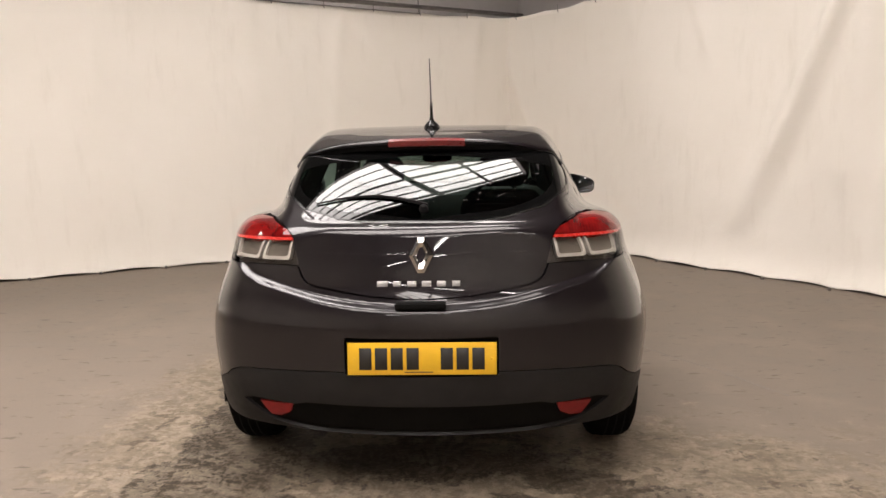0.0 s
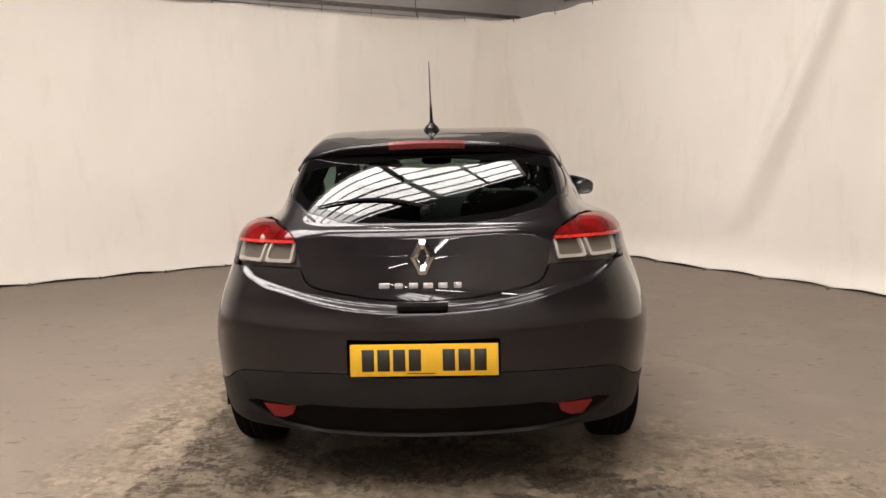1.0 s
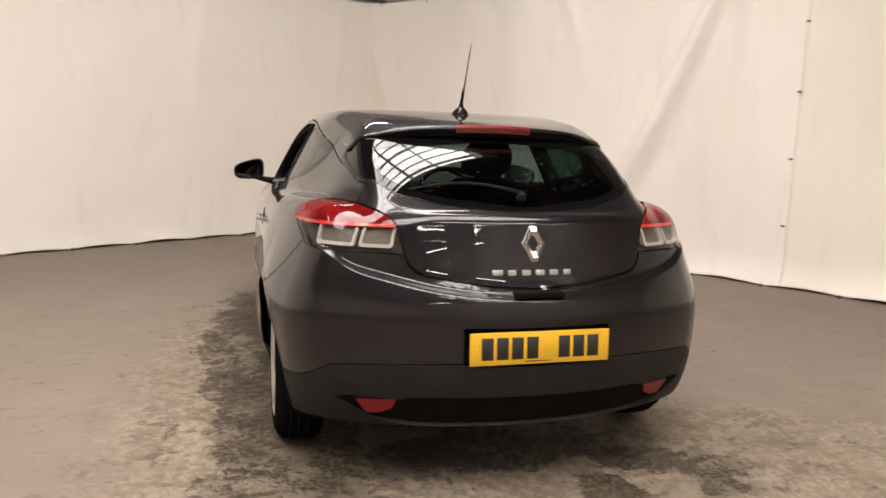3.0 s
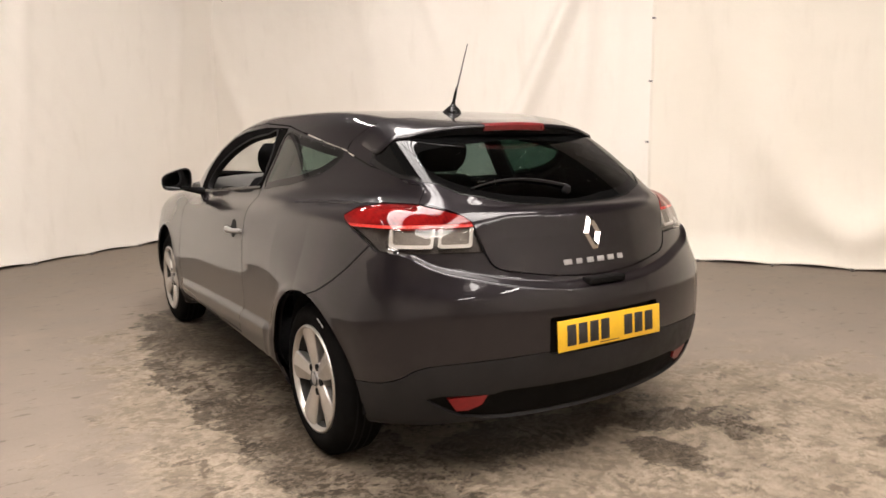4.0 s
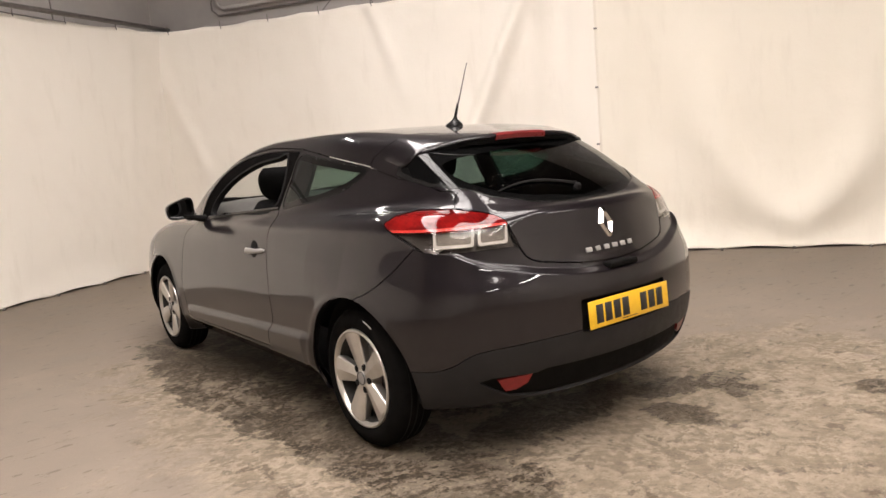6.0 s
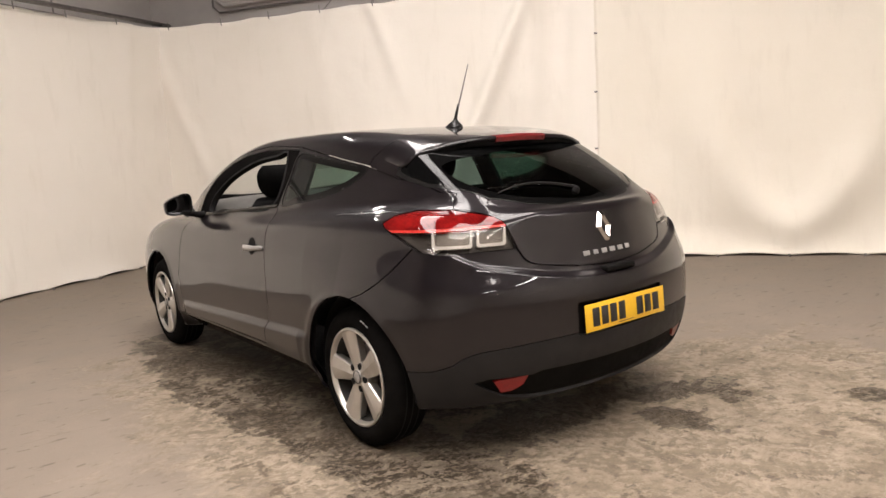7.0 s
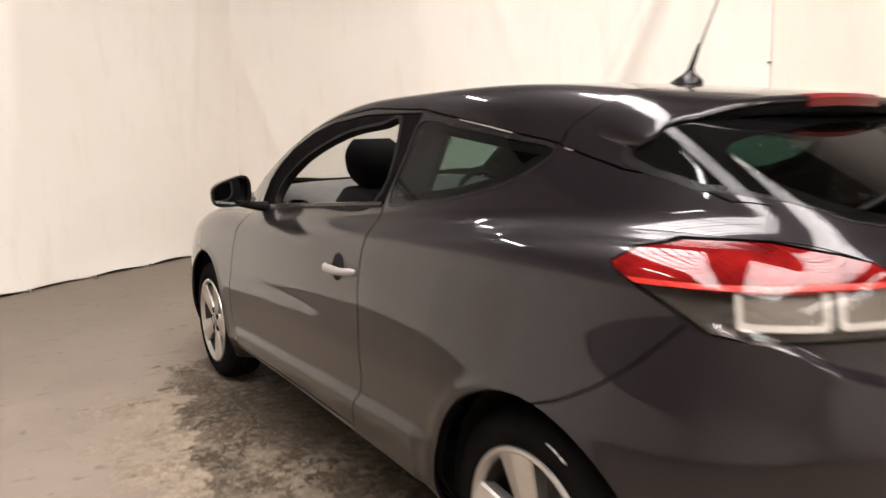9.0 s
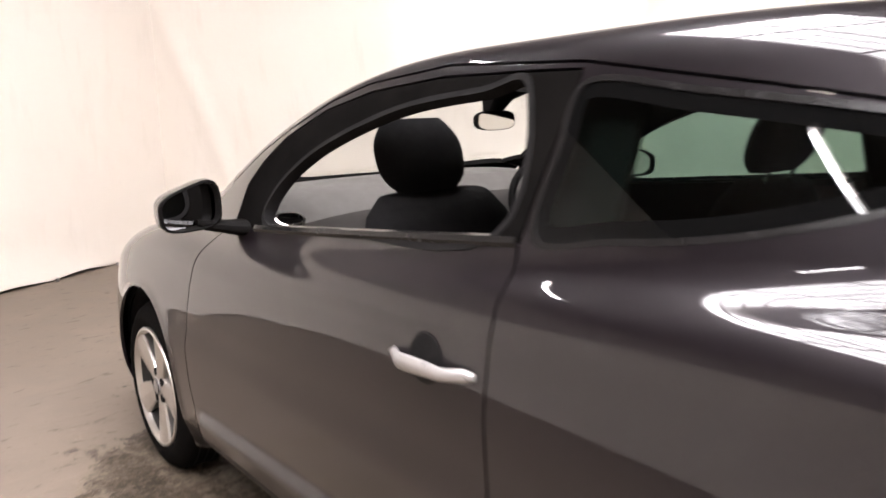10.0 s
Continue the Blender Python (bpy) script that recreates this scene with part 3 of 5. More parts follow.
upper_gain = curve_of((0, 1), (0.6, 1), (1.2, 0.65), (1.6, 0.45), (3, 0.45), (3.6, 0.8), (4.3, 1))
rear_low = curve_of((0.15, 0.21), (0.25, 0.09), (0.34, 0.037), (0.44, 0.008), (0.54, -0.001), (0.64, 0.0), (0.72, 0.010), (0.8, 0.042), (0.88, 0.066), (0.95, 0.088), (1.0, 0.113), (1.04, 0.148), (1.1, 0.205), (1.2, 0.34))
deck_line = curve_of((0, 0.9505), (0.15, 1), (0.4, 1.054), (0.8, 1.06), (1.2, 1.045), (1.6, 1.015), (2.2, 0.98), (2.86, 0.95), (3.3, 0.9585), (3.7, 0.9004), (4, 0.8136), (4.2, 0.6953), (4.3, 0.5461))
roof_line = curve_of((0.1, 1.216), (0.4, 1.294), (0.6, 1.335), (0.85, 1.373), (1.1, 1.404), (1.5, 1.423), (1.85, 1.422), (2.1, 1.417), (2.4, 1.379), (2.7, 1.29), (3, 1.162), (3.3, 1.016), (3.6, 0.8709))
half_cabin = curve_of((0, 0.525), (0.3, 0.607), (0.6, 0.697), (0.9, 0.75), (1.2, 0.80), (1.6, 0.832), (2.2, 0.84), (2.8, 0.81), (3.2, 0.735), (3.6, 0.65))


bumper_edge = curve_of((0, 0.744), (0.2, 0.751), (0.4, 0.777), (0.55, 0.81), (0.65, 0.842), (0.72, 0.885), (0.9, 0.9))
cabin_lean = curve_of((0.9, 0.0), (0.98, 0.032), (1.1, 0.088), (1.22, 0.149), (1.32, 0.202), (1.45, 0.275))


def rear_glass(z):
    q = smax(z, 1.0, 0.02) - 1.15
    return 0.348 + 1.5817 * q + 1.2692 * q**2 + 0.2634 * q**3


def rear_round(a):
    return -0.0088 + 0.3423 * a**2 + 0.1918 * a**8


def glass_round(a):
    return 0.014 + 0.0714 * a**2 + 0.8803 * a**4 - 0.2794 * a**6


def roof_crown(a):
    return 0.0398 * a**2 - 0.097 * a**4 + 0.4668 * a**6


def solid(x, y, z):
    """Below nought inside the car's skin."""
    a = np.abs(x)
    back_half = np.clip((2.9 - y) / 0.9, 0, 1)
    back_half = back_half * back_half * (3 - 2 * back_half)
    above = np.clip((z - 0.58) / 0.12, 0, 1)
    lift = 0.06 * np.clip((2.3 - y) / 0.8, 0, 1) * np.clip((y - 0.85) / 0.3, 0, 1) * np.clip((z - 0.42) / 0.15, 0, 1) * np.clip((1.02 - z) / 0.2, 0, 1)
    side = a - half_plan(y) - (side_tuck(z) * (1 - back_half) + rear_tuck(z - lift) * back_half) * (1 + (upper_gain(y) - 1) * above * above * (3 - 2 * above))
    # full haunch round the bumper's corners; the sill turns under between the wheels
    side = side - 0.011 * np.exp(-(((z - 0.60) / 0.18) ** 2)) * np.clip((1.05 - y) / 0.4, 0, 1)
    side = side + 0.8 * np.clip(0.318 - z, 0, 1) * np.clip((y - 1.12) / 0.08, 0, 1) * np.clip((3.08 - y) / 0.08, 0, 1)
    ledge = np.clip((z - 0.375 - 0.042 * (2.7 - y)) / 0.045, 0, 1)
    ledge = (1 - ledge * ledge * (3 - 2 * ledge)) * np.clip((y - 1.12) / 0.1, 0, 1) * np.clip((2.95 - y) / 0.1, 0, 1)
    side = side - 0.021 * ledge
    for wy in AXLES:
        r = np.hypot(y - wy, z - 0.32)
        side = side - 0.005 * np.exp(-(((r - 0.372) / 0.022) ** 2))
    top = z - deck_line(y) + 0.05 * x * x
    lip = np.clip((z + 0.010 - bumper_edge(a)) / 0.024, 0, 1)
    # between the lamps the tailgate stays flat up to a ledge under the glass
    c = np.clip((0.60 - a) / 0.26, 0, 1)
    c = c * c * (3 - 2 * c)
    back = rear_low(z)
    back = back - c * np.clip(back - 0.087 - 0.31 * (z - 0.95), 0, 1) * (z > 0.93)
    top = top - 0.022 * c * np.exp(-((y - 0.14) / 0.09) ** 2)
    rear = back + 0.03 * lip * lip * (3 - 2 * lip) + rear_round(a) - y
    front = y - LENGTH + 0.13 * a**2 + 0.18 * a**4 + 0.9 * np.clip(z - 0.62, 0, 1) ** 2 + 0.5 * np.clip(0.35 - z, 0, 1)
    low = smax(smax(side, top, 0.085), smax(rear, front, 0.02), 0.10 - 0.075 * c)
    low = smax(low, 0.19 + 0.065 * np.clip((0.9 - y) / 0.6, 0, 1) - z, 0.03)
    g_side = (a - half_cabin(y) + cabin_lean(z)) * 0.88
    g_top = (z - roof_line(y) + roof_crown(a)) * 0.97
    g_rear = (rear_glass(z) + glass_round(a) - y) * 0.55
    cabin = smax(smax(smax(g_side, g_top, 0.066), g_rear, 0.035), 0.90 - z, 0.02)
    return smin(low, cabin, 0.05 - 0.035 * c)


def skin():
    """The car's whole skin as triangles: places and triangles."""
    lo, hi = np.array([-1.05, -0.15, 0.12]), np.array([1.05, 4.45, 1.6])
    step = (0.016, 0.017, 0.0105)
    count = [2 * int(round((hi[k] - lo[k]) / step[k] / 2)) for k in range(3)]
    # finer rows across the bumper edge and the tailgate
    zs = np.concatenate([np.arange(lo[2], 0.715, step[2]), np.arange(0.72, 1.14, 0.005), np.arange(1.145, hi[2] + 0.01, step[2])])
    count[2] = len(zs) - 1
    index, verts, quads = {}, [], []

    def vid(i, j, k):
        key = (i, j, k)
        if key not in index:
            index[key] = len(verts)
            verts.append(key)
        return index[key]
    nx, ny, nz = count
    for i in range(nx):
        for j in range(ny):
            for k in (0, nz):
                quads.append((vid(i, j, k), vid(i + 1, j, k), vid(i + 1, j + 1, k), vid(i, j + 1, k))[:: 1 if k else -1])
    for j in range(ny):
        for k in range(nz):
            for i in (0, nx):
                quads.append((vid(i, j, k), vid(i, j + 1, k), vid(i, j + 1, k + 1), vid(i, j, k + 1))[:: 1 if i else -1])
    for i in range(nx):
        for k in range(nz):
            for j in (0, ny):
                quads.append((vid(i, j, k), vid(i + 1, j, k), vid(i + 1, j, k + 1), vid(i, j, k + 1))[:: -1 if j else 1])
    out = lo + np.array(verts, float) / np.array(count) * (hi - lo)
    out[:, 2] = zs[np.array(verts)[:, 2]]
    core = np.stack([np.clip(out[:, 0], -0.35, 0.35), np.clip(out[:, 1], 0.75, 3.6), np.clip(out[:, 2], 0.55, 0.85)], 1)
    a, b = np.zeros(len(out)), np.ones(len(out))
    for _ in range(24):
        m = (a + b) / 2
        p = core + (out - core) * m[:, None]
        inside = solid(p[:, 0], p[:, 1], p[:, 2]) < 0
        a, b = np.where(inside, m, a), np.where(inside, b, m)
    p = core + (out - core) * a[:, None]
    q = np.array(quads)
    return p, np.concatenate([q[:, (0, 1, 2)], q[:, (0, 2, 3)]])


def normals_at(p):
    n = np.stack([solid(*(p + d).T) - solid(*(p - d).T) for d in np.eye(3) * 0.002], 1)
    return n / np.maximum(np.linalg.norm(n, axis=1, keepdims=True), 1e-9)


def smooth_loop(pts, steps=6):
    """A rounded closed line through the points."""
    p = np.array(pts, float)
    out = []
    for i in range(len(p)):
        a, b, c, d = p[i - 1], p[i], p[(i + 1) % len(p)], p[(i + 2) % len(p)]
        for t in np.arange(steps) / steps:
            out.append(0.5 * (2 * b + (c - a) * t + (2 * a - 5 * b + 4 * c - d) * t**2 + (3 * b - a - 3 * c + d) * t**3))
    return np.array(out)


def region(pts, view, low=(-9, -9, -9), high=(9, 9, 9), rounded=False):
    """A signed distance to an outline seen in one view: 'yz', 'az', 'vz' (round the corner), 'aw' (from behind and above), 'ay'."""
    loop = smooth_loop(pts) if rounded else np.array(pts, float)
    lo, hi = loop.min(0) - 0.06, loop.max(0) + 0.06

    def field(p):
        a, y, z = np.abs(p[:, 0]), p[:, 1], p[:, 2]
        u, v = {"yz": (y, z), "az": (a, z), "vz": (a + y, z), "aw": (a, y + z), "ay": (a, y)}[view]
        d = np.ones(len(p))
        near = (u > lo[0]) & (u < hi[0]) & (v > lo[1]) & (v < hi[1])
        for k, c in enumerate((a, y, z)):
            near &= (c > low[k]) & (c < high[k])
        q = np.stack([u[near], v[near]], 1)
        best, inside = np.full(len(q), 9.0), np.zeros(len(q), bool)
        for s, e in zip(loop, np.roll(loop, -1, 0)):
            w = e - s
            t = np.clip(((q - s) @ w) / max(w @ w, 1e-12), 0, 1)
            best = np.minimum(best, np.hypot(*(q - s - t[:, None] * w).T))
            cross = (s[1] > q[:, 1]) != (e[1] > q[:, 1])
            inside ^= cross & (q[:, 0] < w[0] * (q[:, 1] - s[1]) / (w[1] if abs(w[1]) > 1e-12 else 1e-12) + s[0])
        d[near] = np.where(inside, -best, best)
        return d
    return field


def minus(f, *others):
    return lambda p: np.maximum.reduce([f(p)] + [-g(p) for g in others])


def union(*fs):
    return lambda p: np.minimum.reduce([f(p) for f in fs])


def cut(p, t, field, level=0.0):
    """Split the triangles along field == level."""
    d = field(p) - level
    d = np.where(np.abs(d) < 2e-5, 2e-5, d)
    s = d > 0
    k = s[t].sum(1)
    mixed = (k == 1) | (k == 2)
    m = t[mixed]
    if not len(m):
        return p, t
    sm = s[m]
    lone = np.argmax(np.where(k[mixed][:, None] == 1, sm, ~sm), 1)
    r = np.arange(len(m))
    a, b, c = m[r, lone], m[r, (lone + 1) % 3], m[r, (lone + 2) % 3]
    pairs = np.sort(np.concatenate([np.stack([a, b], 1), np.stack([a, c], 1)]), 1)
    keys, back = np.unique(pairs[:, 0].astype(np.int64) * 10_000_000 + pairs[:, 1], return_inverse=True)
    i, j = (keys // 10_000_000).astype(int), (keys % 10_000_000).astype(int)
    w = (d[i] / (d[i] - d[j]))[:, None]
    fresh = p[i] * (1 - w) + p[j] * w
    n1, n2 = len(p) + back[: len(m)], len(p) + back[len(m):]
    tri = np.concatenate([t[~mixed], np.stack([a, n1, n2], 1), np.stack([n1, b, c], 1), np.stack([n1, c, n2], 1)])
    return np.concatenate([p, fresh]), tri


def wheel_gap(wy, wz, radius):
    def field(p):
        r = np.hypot(p[:, 1] - wy, p[:, 2] - wz) - radius
        return np.where((np.abs(p[:, 0]) > 0.5) & (p[:, 2] < 0.9), r, 1.0)
    return field


# outlines of the panels, windows and lamps
arches = union(wheel_gap(0.765, 0.325, 0.368), wheel_gap(3.437, 0.325, 0.372))
door_glass = region([(1.70, 1.052), (2.2, 1.017), (2.55, 0.996), (2.565, 1.08), (2.41, 1.187), (2.13, 1.274), (1.86, 1.303), (1.735, 1.306)], "yz", (0.45, 0, 0.9), (9, 9, 9), True)
door_frame = region([(1.632, 1.047), (2.2, 1.005), (2.5, 0.986), (2.785, 0.968), (2.79, 1.085), (2.73, 1.15), (2.63, 1.217), (2.45, 1.287), (2.26, 1.325), (2.0, 1.343),
                     (1.72, 1.338), (1.618, 1.334)], "yz", (0.45, 0, 0.9))
door_panel = region([(1.635, 1.05), (1.60, 0.93), (1.592, 0.78), (1.568, 0.6), (1.562, 0.5), (1.605, 0.40), (1.61, 0.34), (2.2, 0.335), (2.90, 0.33), (2.96, 0.46), (2.985, 0.58),
                     (2.945, 0.78), (2.87, 0.945), (2.785, 0.967), (2.5, 0.985), (2.2, 1.004)], "yz", (0.45, 0, 0))
whole_door = union(door_frame, door_panel)
quarter_glass = region([(1.602, 1.056), (1.612, 1.2), (1.598, 1.312), (1.38, 1.287), (1.15, 1.254), (0.985, 1.222), (1.07, 1.148), (1.19, 1.108), (1.32, 1.081), (1.46, 1.066)], "yz", (0.45, 0, 0.9), (9, 9, 9), True)
hatch = region([(-0.1, 0.823), (0.02, 0.824), (0.1, 0.832), (0.19, 0.849), (0.29, 0.885), (0.38, 0.925), (0.418, 0.952), (0.44, 0.985), (0.457, 1.04), (0.482, 1.19), (0.54, 1.31), (0.59, 1.43), (0.545, 1.52), (0.572, 1.60), (0.602, 1.93),
                (0.607, 2.20), (0.585, 2.235), (0.53, 2.22), (0.41, 2.195), (0.2, 2.21), (-0.1, 2.22)], "aw", (-1, -1, 0.7), (1, 1.1, 2))
rear_clear = region([(-0.1, 1.29), (0.2, 1.305), (0.35, 1.37), (0.45, 1.48), (0.5, 1.6), (0.515, 1.72), (0.48, 1.79), (0.3, 1.81), (-0.1, 1.815)], "aw", (-1, -1, 0.9), (1, 1.1, 2), True)
rear_pane = region([(-0.1, 1.204), (0.06, 1.206), (0.17, 1.222), (0.31, 1.272), (0.46, 1.39), (0.546, 1.57), (0.578, 1.70), (0.590, 1.85), (0.590, 1.96), (0.56, 2.02), (0.4, 2.05), (-0.1, 2.07)], "aw", (-1, -1, 0.9), (1, 1.1, 2))
lamp = minus(region([(1.39, 0.985), (1.40, 1.0), (1.33, 1.028), (1.2, 1.043), (0.98, 1.043), (0.82, 1.026), (0.66, 1.0), (0.57, 0.98), (0.56, 0.882), (0.82, 0.884), (1.03, 0.884), (1.165, 0.89), (1.31, 0.95)],
                    "vz", (0.35, -1, 0.8), (1, 0.85, 1.1)), hatch)
lamp_red = region([(0.4, 0.976), (0.85, 0.970), (1.45, 0.964), (1.45, 1.2), (0.4, 1.2)], "vz", (0.35, -1, 0.8), (1, 0.85, 1.1))
guide_a = region([(0.858, 0.99), (0.858, 0.909), (0.868, 0.902), (1.075, 0.902), (1.09, 0.909), (1.09, 0.99)], "vz", (0.35, -1, 0.8), (1, 0.85, 1.1))
hole_a = region([(0.872, 0.99), (0.872, 0.919), (0.881, 0.914), (1.064, 0.914), (1.075, 0.919), (1.075, 0.99)], "vz", (0.35, -1, 0.8), (1, 0.85, 1.1))
guide_b = region([(0.672, 0.99), (0.672, 0.909), (0.682, 0.902), (0.824, 0.902), (0.835, 0.909), (0.835, 0.99)], "vz", (0.35, -1, 0.8), (1, 0.85, 1.1))
hole_b = region([(0.686, 0.99), (0.686, 0.919), (0.695, 0.914), (0.811, 0.914), (0.821, 0.919), (0.821, 0.99)], "vz", (0.35, -1, 0.8), (1, 0.85, 1.1))
bumper = minus(region([(-0.3, 0.05), (-0.3, 0.91), (0.2, 0.91), (0.42, 0.906), (0.44, 0.885), (0.5, 0.815), (0.565, 0.76), (0.64, 0.715), (0.74, 0.68), (0.74, 0.05)], "yz"), hatch, lamp)
valance = region([(-0.1, 0.522), (0.28, 0.522), (0.55, 0.514), (0.8, 0.503), (0.87, 0.497), (0.93, 0.482), (1.0, 0.452), (1.1, 0.428), (1.2, 0.42), (1.35, 0.415), (1.7, 0.41), (1.7, 0.0), (-0.1, 0.0)],
                 "vz", (-1, -1, 0), (2, 0.74, 1))
grille = region([(-0.1, 0.395), (0.5, 0.392), (0.56, 0.38), (0.80, 0.386), (0.882, 0.374), (0.80, 0.33), (0.72, 0.295), (0.58, 0.272), (0.5, 0.262), (-0.1, 0.262)], "vz", (-1, -1, 0), (2, 0.74, 1))
reflector = region([(0.775, 0.371), (0.58, 0.378), (0.615, 0.338), (0.68, 0.317), (0.74, 0.316)], "vz", (0.3, -1, 0), (2, 0.6, 1))
plate_well = region([(-0.1, 0.509), (0.266, 0.509), (0.272, 0.515), (0.272, 0.641), (0.266, 0.647), (-0.1, 0.647)], "az", (-1, -1, 0.3), (1, 0.4, 1))
pillar_trim = region([(1.66, 1.04), (1.49, 1.06), (1.495, 1.14), (1.50, 1.22), (1.51, 1.30), (1.52, 1.36), (1.66, 1.37)], "yz", (0.45, 0, 0.9))
windscreen = region([(-0.1, 2.36), (0.3, 2.345), (0.46, 2.32), (0.505, 2.36), (0.545, 2.5), (0.59, 2.7), (0.63, 2.9), (0.66, 3.06), (0.62, 3.14), (0.3, 3.22), (-0.1, 3.24)], "ay", (-1, 2, 0.95))
bonnet = region([(-0.1, 3.27), (0.3, 3.25), (0.62, 3.17), (0.69, 3.10), (0.735, 3.3), (0.72, 3.7), (0.61, 4.02), (-0.1, 4.14)], "ay", (-1, 2.9, 0.7))
roof = minus(region([(0.9, 1.222), (1.29, 1.293), (1.62, 1.348), (2.0, 1.368), (2.3, 1.345), (2.45, 1.31), (2.62, 1.245), (2.78, 1.175), (2.95, 1.08), (3.4, 1.5), (2.0, 2.0), (0.5, 2.0)], "yz", (-1, 0, 1)), hatch, windscreen)

P, T = skin()
GAP = 0.0028


def hatch_gap(sign):
    return lambda p: hatch(p) + sign * (0.0014 + 0.0032 * np.clip((0.95 - p[:, 2]) / 0.05, 0, 1))


for field, levels in ((arches, (0,)), (hatch_gap(1), (0,)), (hatch_gap(-1), (0,)), (whole_door, (-GAP, GAP)), (door_frame, (0,)), (door_glass, (0, 0.012)), (quarter_glass, (-0.03, -0.004, 0.006)), (rear_pane, (-0.004, 0.006)), (rear_clear, (0,)),
                      (lamp, (-GAP, GAP)), (lamp_red, (0, -0.010)), (pillar_trim, (0,)), (guide_a, (0,)), (hole_a, (0,)), (guide_b, (0,)), (hole_b, (0,)), (bumper, (-GAP, GAP)), (valance, (-0.002, 0.002)), (grille, (0,)),
                      (reflector, (0,)), (plate_well, (0,)), (windscreen, (-0.004, 0.006)), (bonnet, (-GAP, GAP)), (roof, (-0.003, 0.003))):
    for level in levels:
        P, T = cut(P, T, field, level)
N = normals_at(P)
MID = P[T].mean(1)
AREA = np.linalg.norm(np.cross(P[T[:, 1]] - P[T[:, 0]], P[T[:, 2]] - P[T[:, 0]]), axis=1)
keep_all = AREA > 1e-9
D = {k: f(MID) for k, f in dict(arches=arches, hatch_in=hatch_gap(1), hatch_out=hatch_gap(-1), door=whole_door, frame=door_frame, dglass=door_glass, qglass=quarter_glass, rpane=rear_pane, rclear=rear_clear, lamp=lamp, red=lamp_red,
                                ga=guide_a, ha=hole_a, gb=guide_b, hb=hole_b, bumper=bumper, valance=valance, grille=grille, refl=reflector, well=plate_well, wind=windscreen,
                                bonnet=bonnet, roof=roof, trim=pillar_trim).items()}
LEFT = MID[:, 0] < 0


def shell(name, mask, material, parent, label="", rim=0.012, shift=0.0):
    """The masked part of the skin as one mesh, with turned-in edges, set off along the normals by shift."""
    tri = T[mask & keep_all]
    used, flat = np.unique(tri, return_inverse=True)
    tri = flat.reshape(-1, 3)
    n = N[used]
    v = P[used] + n * shift
    faces, verts, norms = [tri], [v], [n]
    if rim:
        e = np.concatenate([tri[:, (0, 1)], tri[:, (1, 2)], tri[:, (2, 0)]])
        key = np.sort(e, 1)
        code = key[:, 0].astype(np.int64) * 10_000_000 + key[:, 1]
        _, first, count = np.unique(code, return_index=True, return_counts=True)
        e = e[first[count == 1]]
        if len(e):
            i, j = e[:, 0], e[:, 1]
            out = np.cross(v[j] - v[i], n[i])
            out /= np.maximum(np.linalg.norm(out, axis=1, keepdims=True), 1e-9)
            base, m = len(v), len(e)
            verts.append(np.concatenate([v[i], v[j], v[j] - n[j] * rim, v[i] - n[i] * rim]))
            norms.append(np.concatenate([out] * 4))
            r = base + np.arange(m)
            faces.append(np.stack([r + m, r, r + 3 * m], 1))
            faces.append(np.stack([r + m, r + 3 * m, r + 2 * m], 1))
    ob = new(name, mesh_of(name, np.concatenate(verts), np.concatenate(faces), material, True, np.concatenate(norms)))
    ob.parent = parent
    if label:
        ob["label"] = label
    return ob


car = tagged(new("car"), "dark grey three-door coupe parked on the stained concrete floor", "car")
solid_skin = D["arches"] > 0
glassy = (D["dglass"] < 0) | (D["qglass"] < 0.006) | (D["rpane"] < 0.006) | (D["wind"] < 0.006)
in_hatch = D["hatch_in"] < 0
in_door = D["door"] < -GAP
in_lamp = D["lamp"] < -GAP
in_bumper = D["bumper"] < -GAP
in_bonnet = D["bonnet"] < -GAP
in_roof = (D["roof"] < -0.003) & (D["wind"] > 0.006)
near_seam = ((D["hatch_in"] > 0) & (D["hatch_out"] < 0)) | (np.abs(D["door"]) < GAP) | (np.abs(D["lamp"]) < GAP) | (np.abs(D["bumper"]) < GAP) | (np.abs(D["bonnet"]) < GAP) | (np.abs(D["roof"]) < 0.003)
rest = solid_skin & ~glassy & ~in_hatch & ~in_door & ~in_lamp & ~in_bumper & ~in_bonnet & ~in_roof & ~near_seam
shell("body_shell", rest, MAT_PAINT, car)
shell("roof_panel", in_roof & solid_skin & ~glassy & ~in_hatch, MAT_PAINT, car)
shell("bonnet", in_bonnet & ~glassy, MAT_PAINT, car)
# near-black sheet under the skin: cabin lining, and painted shade behind the gaps
lining = shell("inner_lining_shade", solid_skin & ~((D["dglass"] < 0.012) | (D["qglass"] < 0.03) | (D["rpane"] < 0.03) | (D["wind"] < 0.06)) & ~(D["well"] < 0.01), MAT_SHADE, car, "dark cabin lining that also puts shade behind the panel gaps", 0, -0.035)
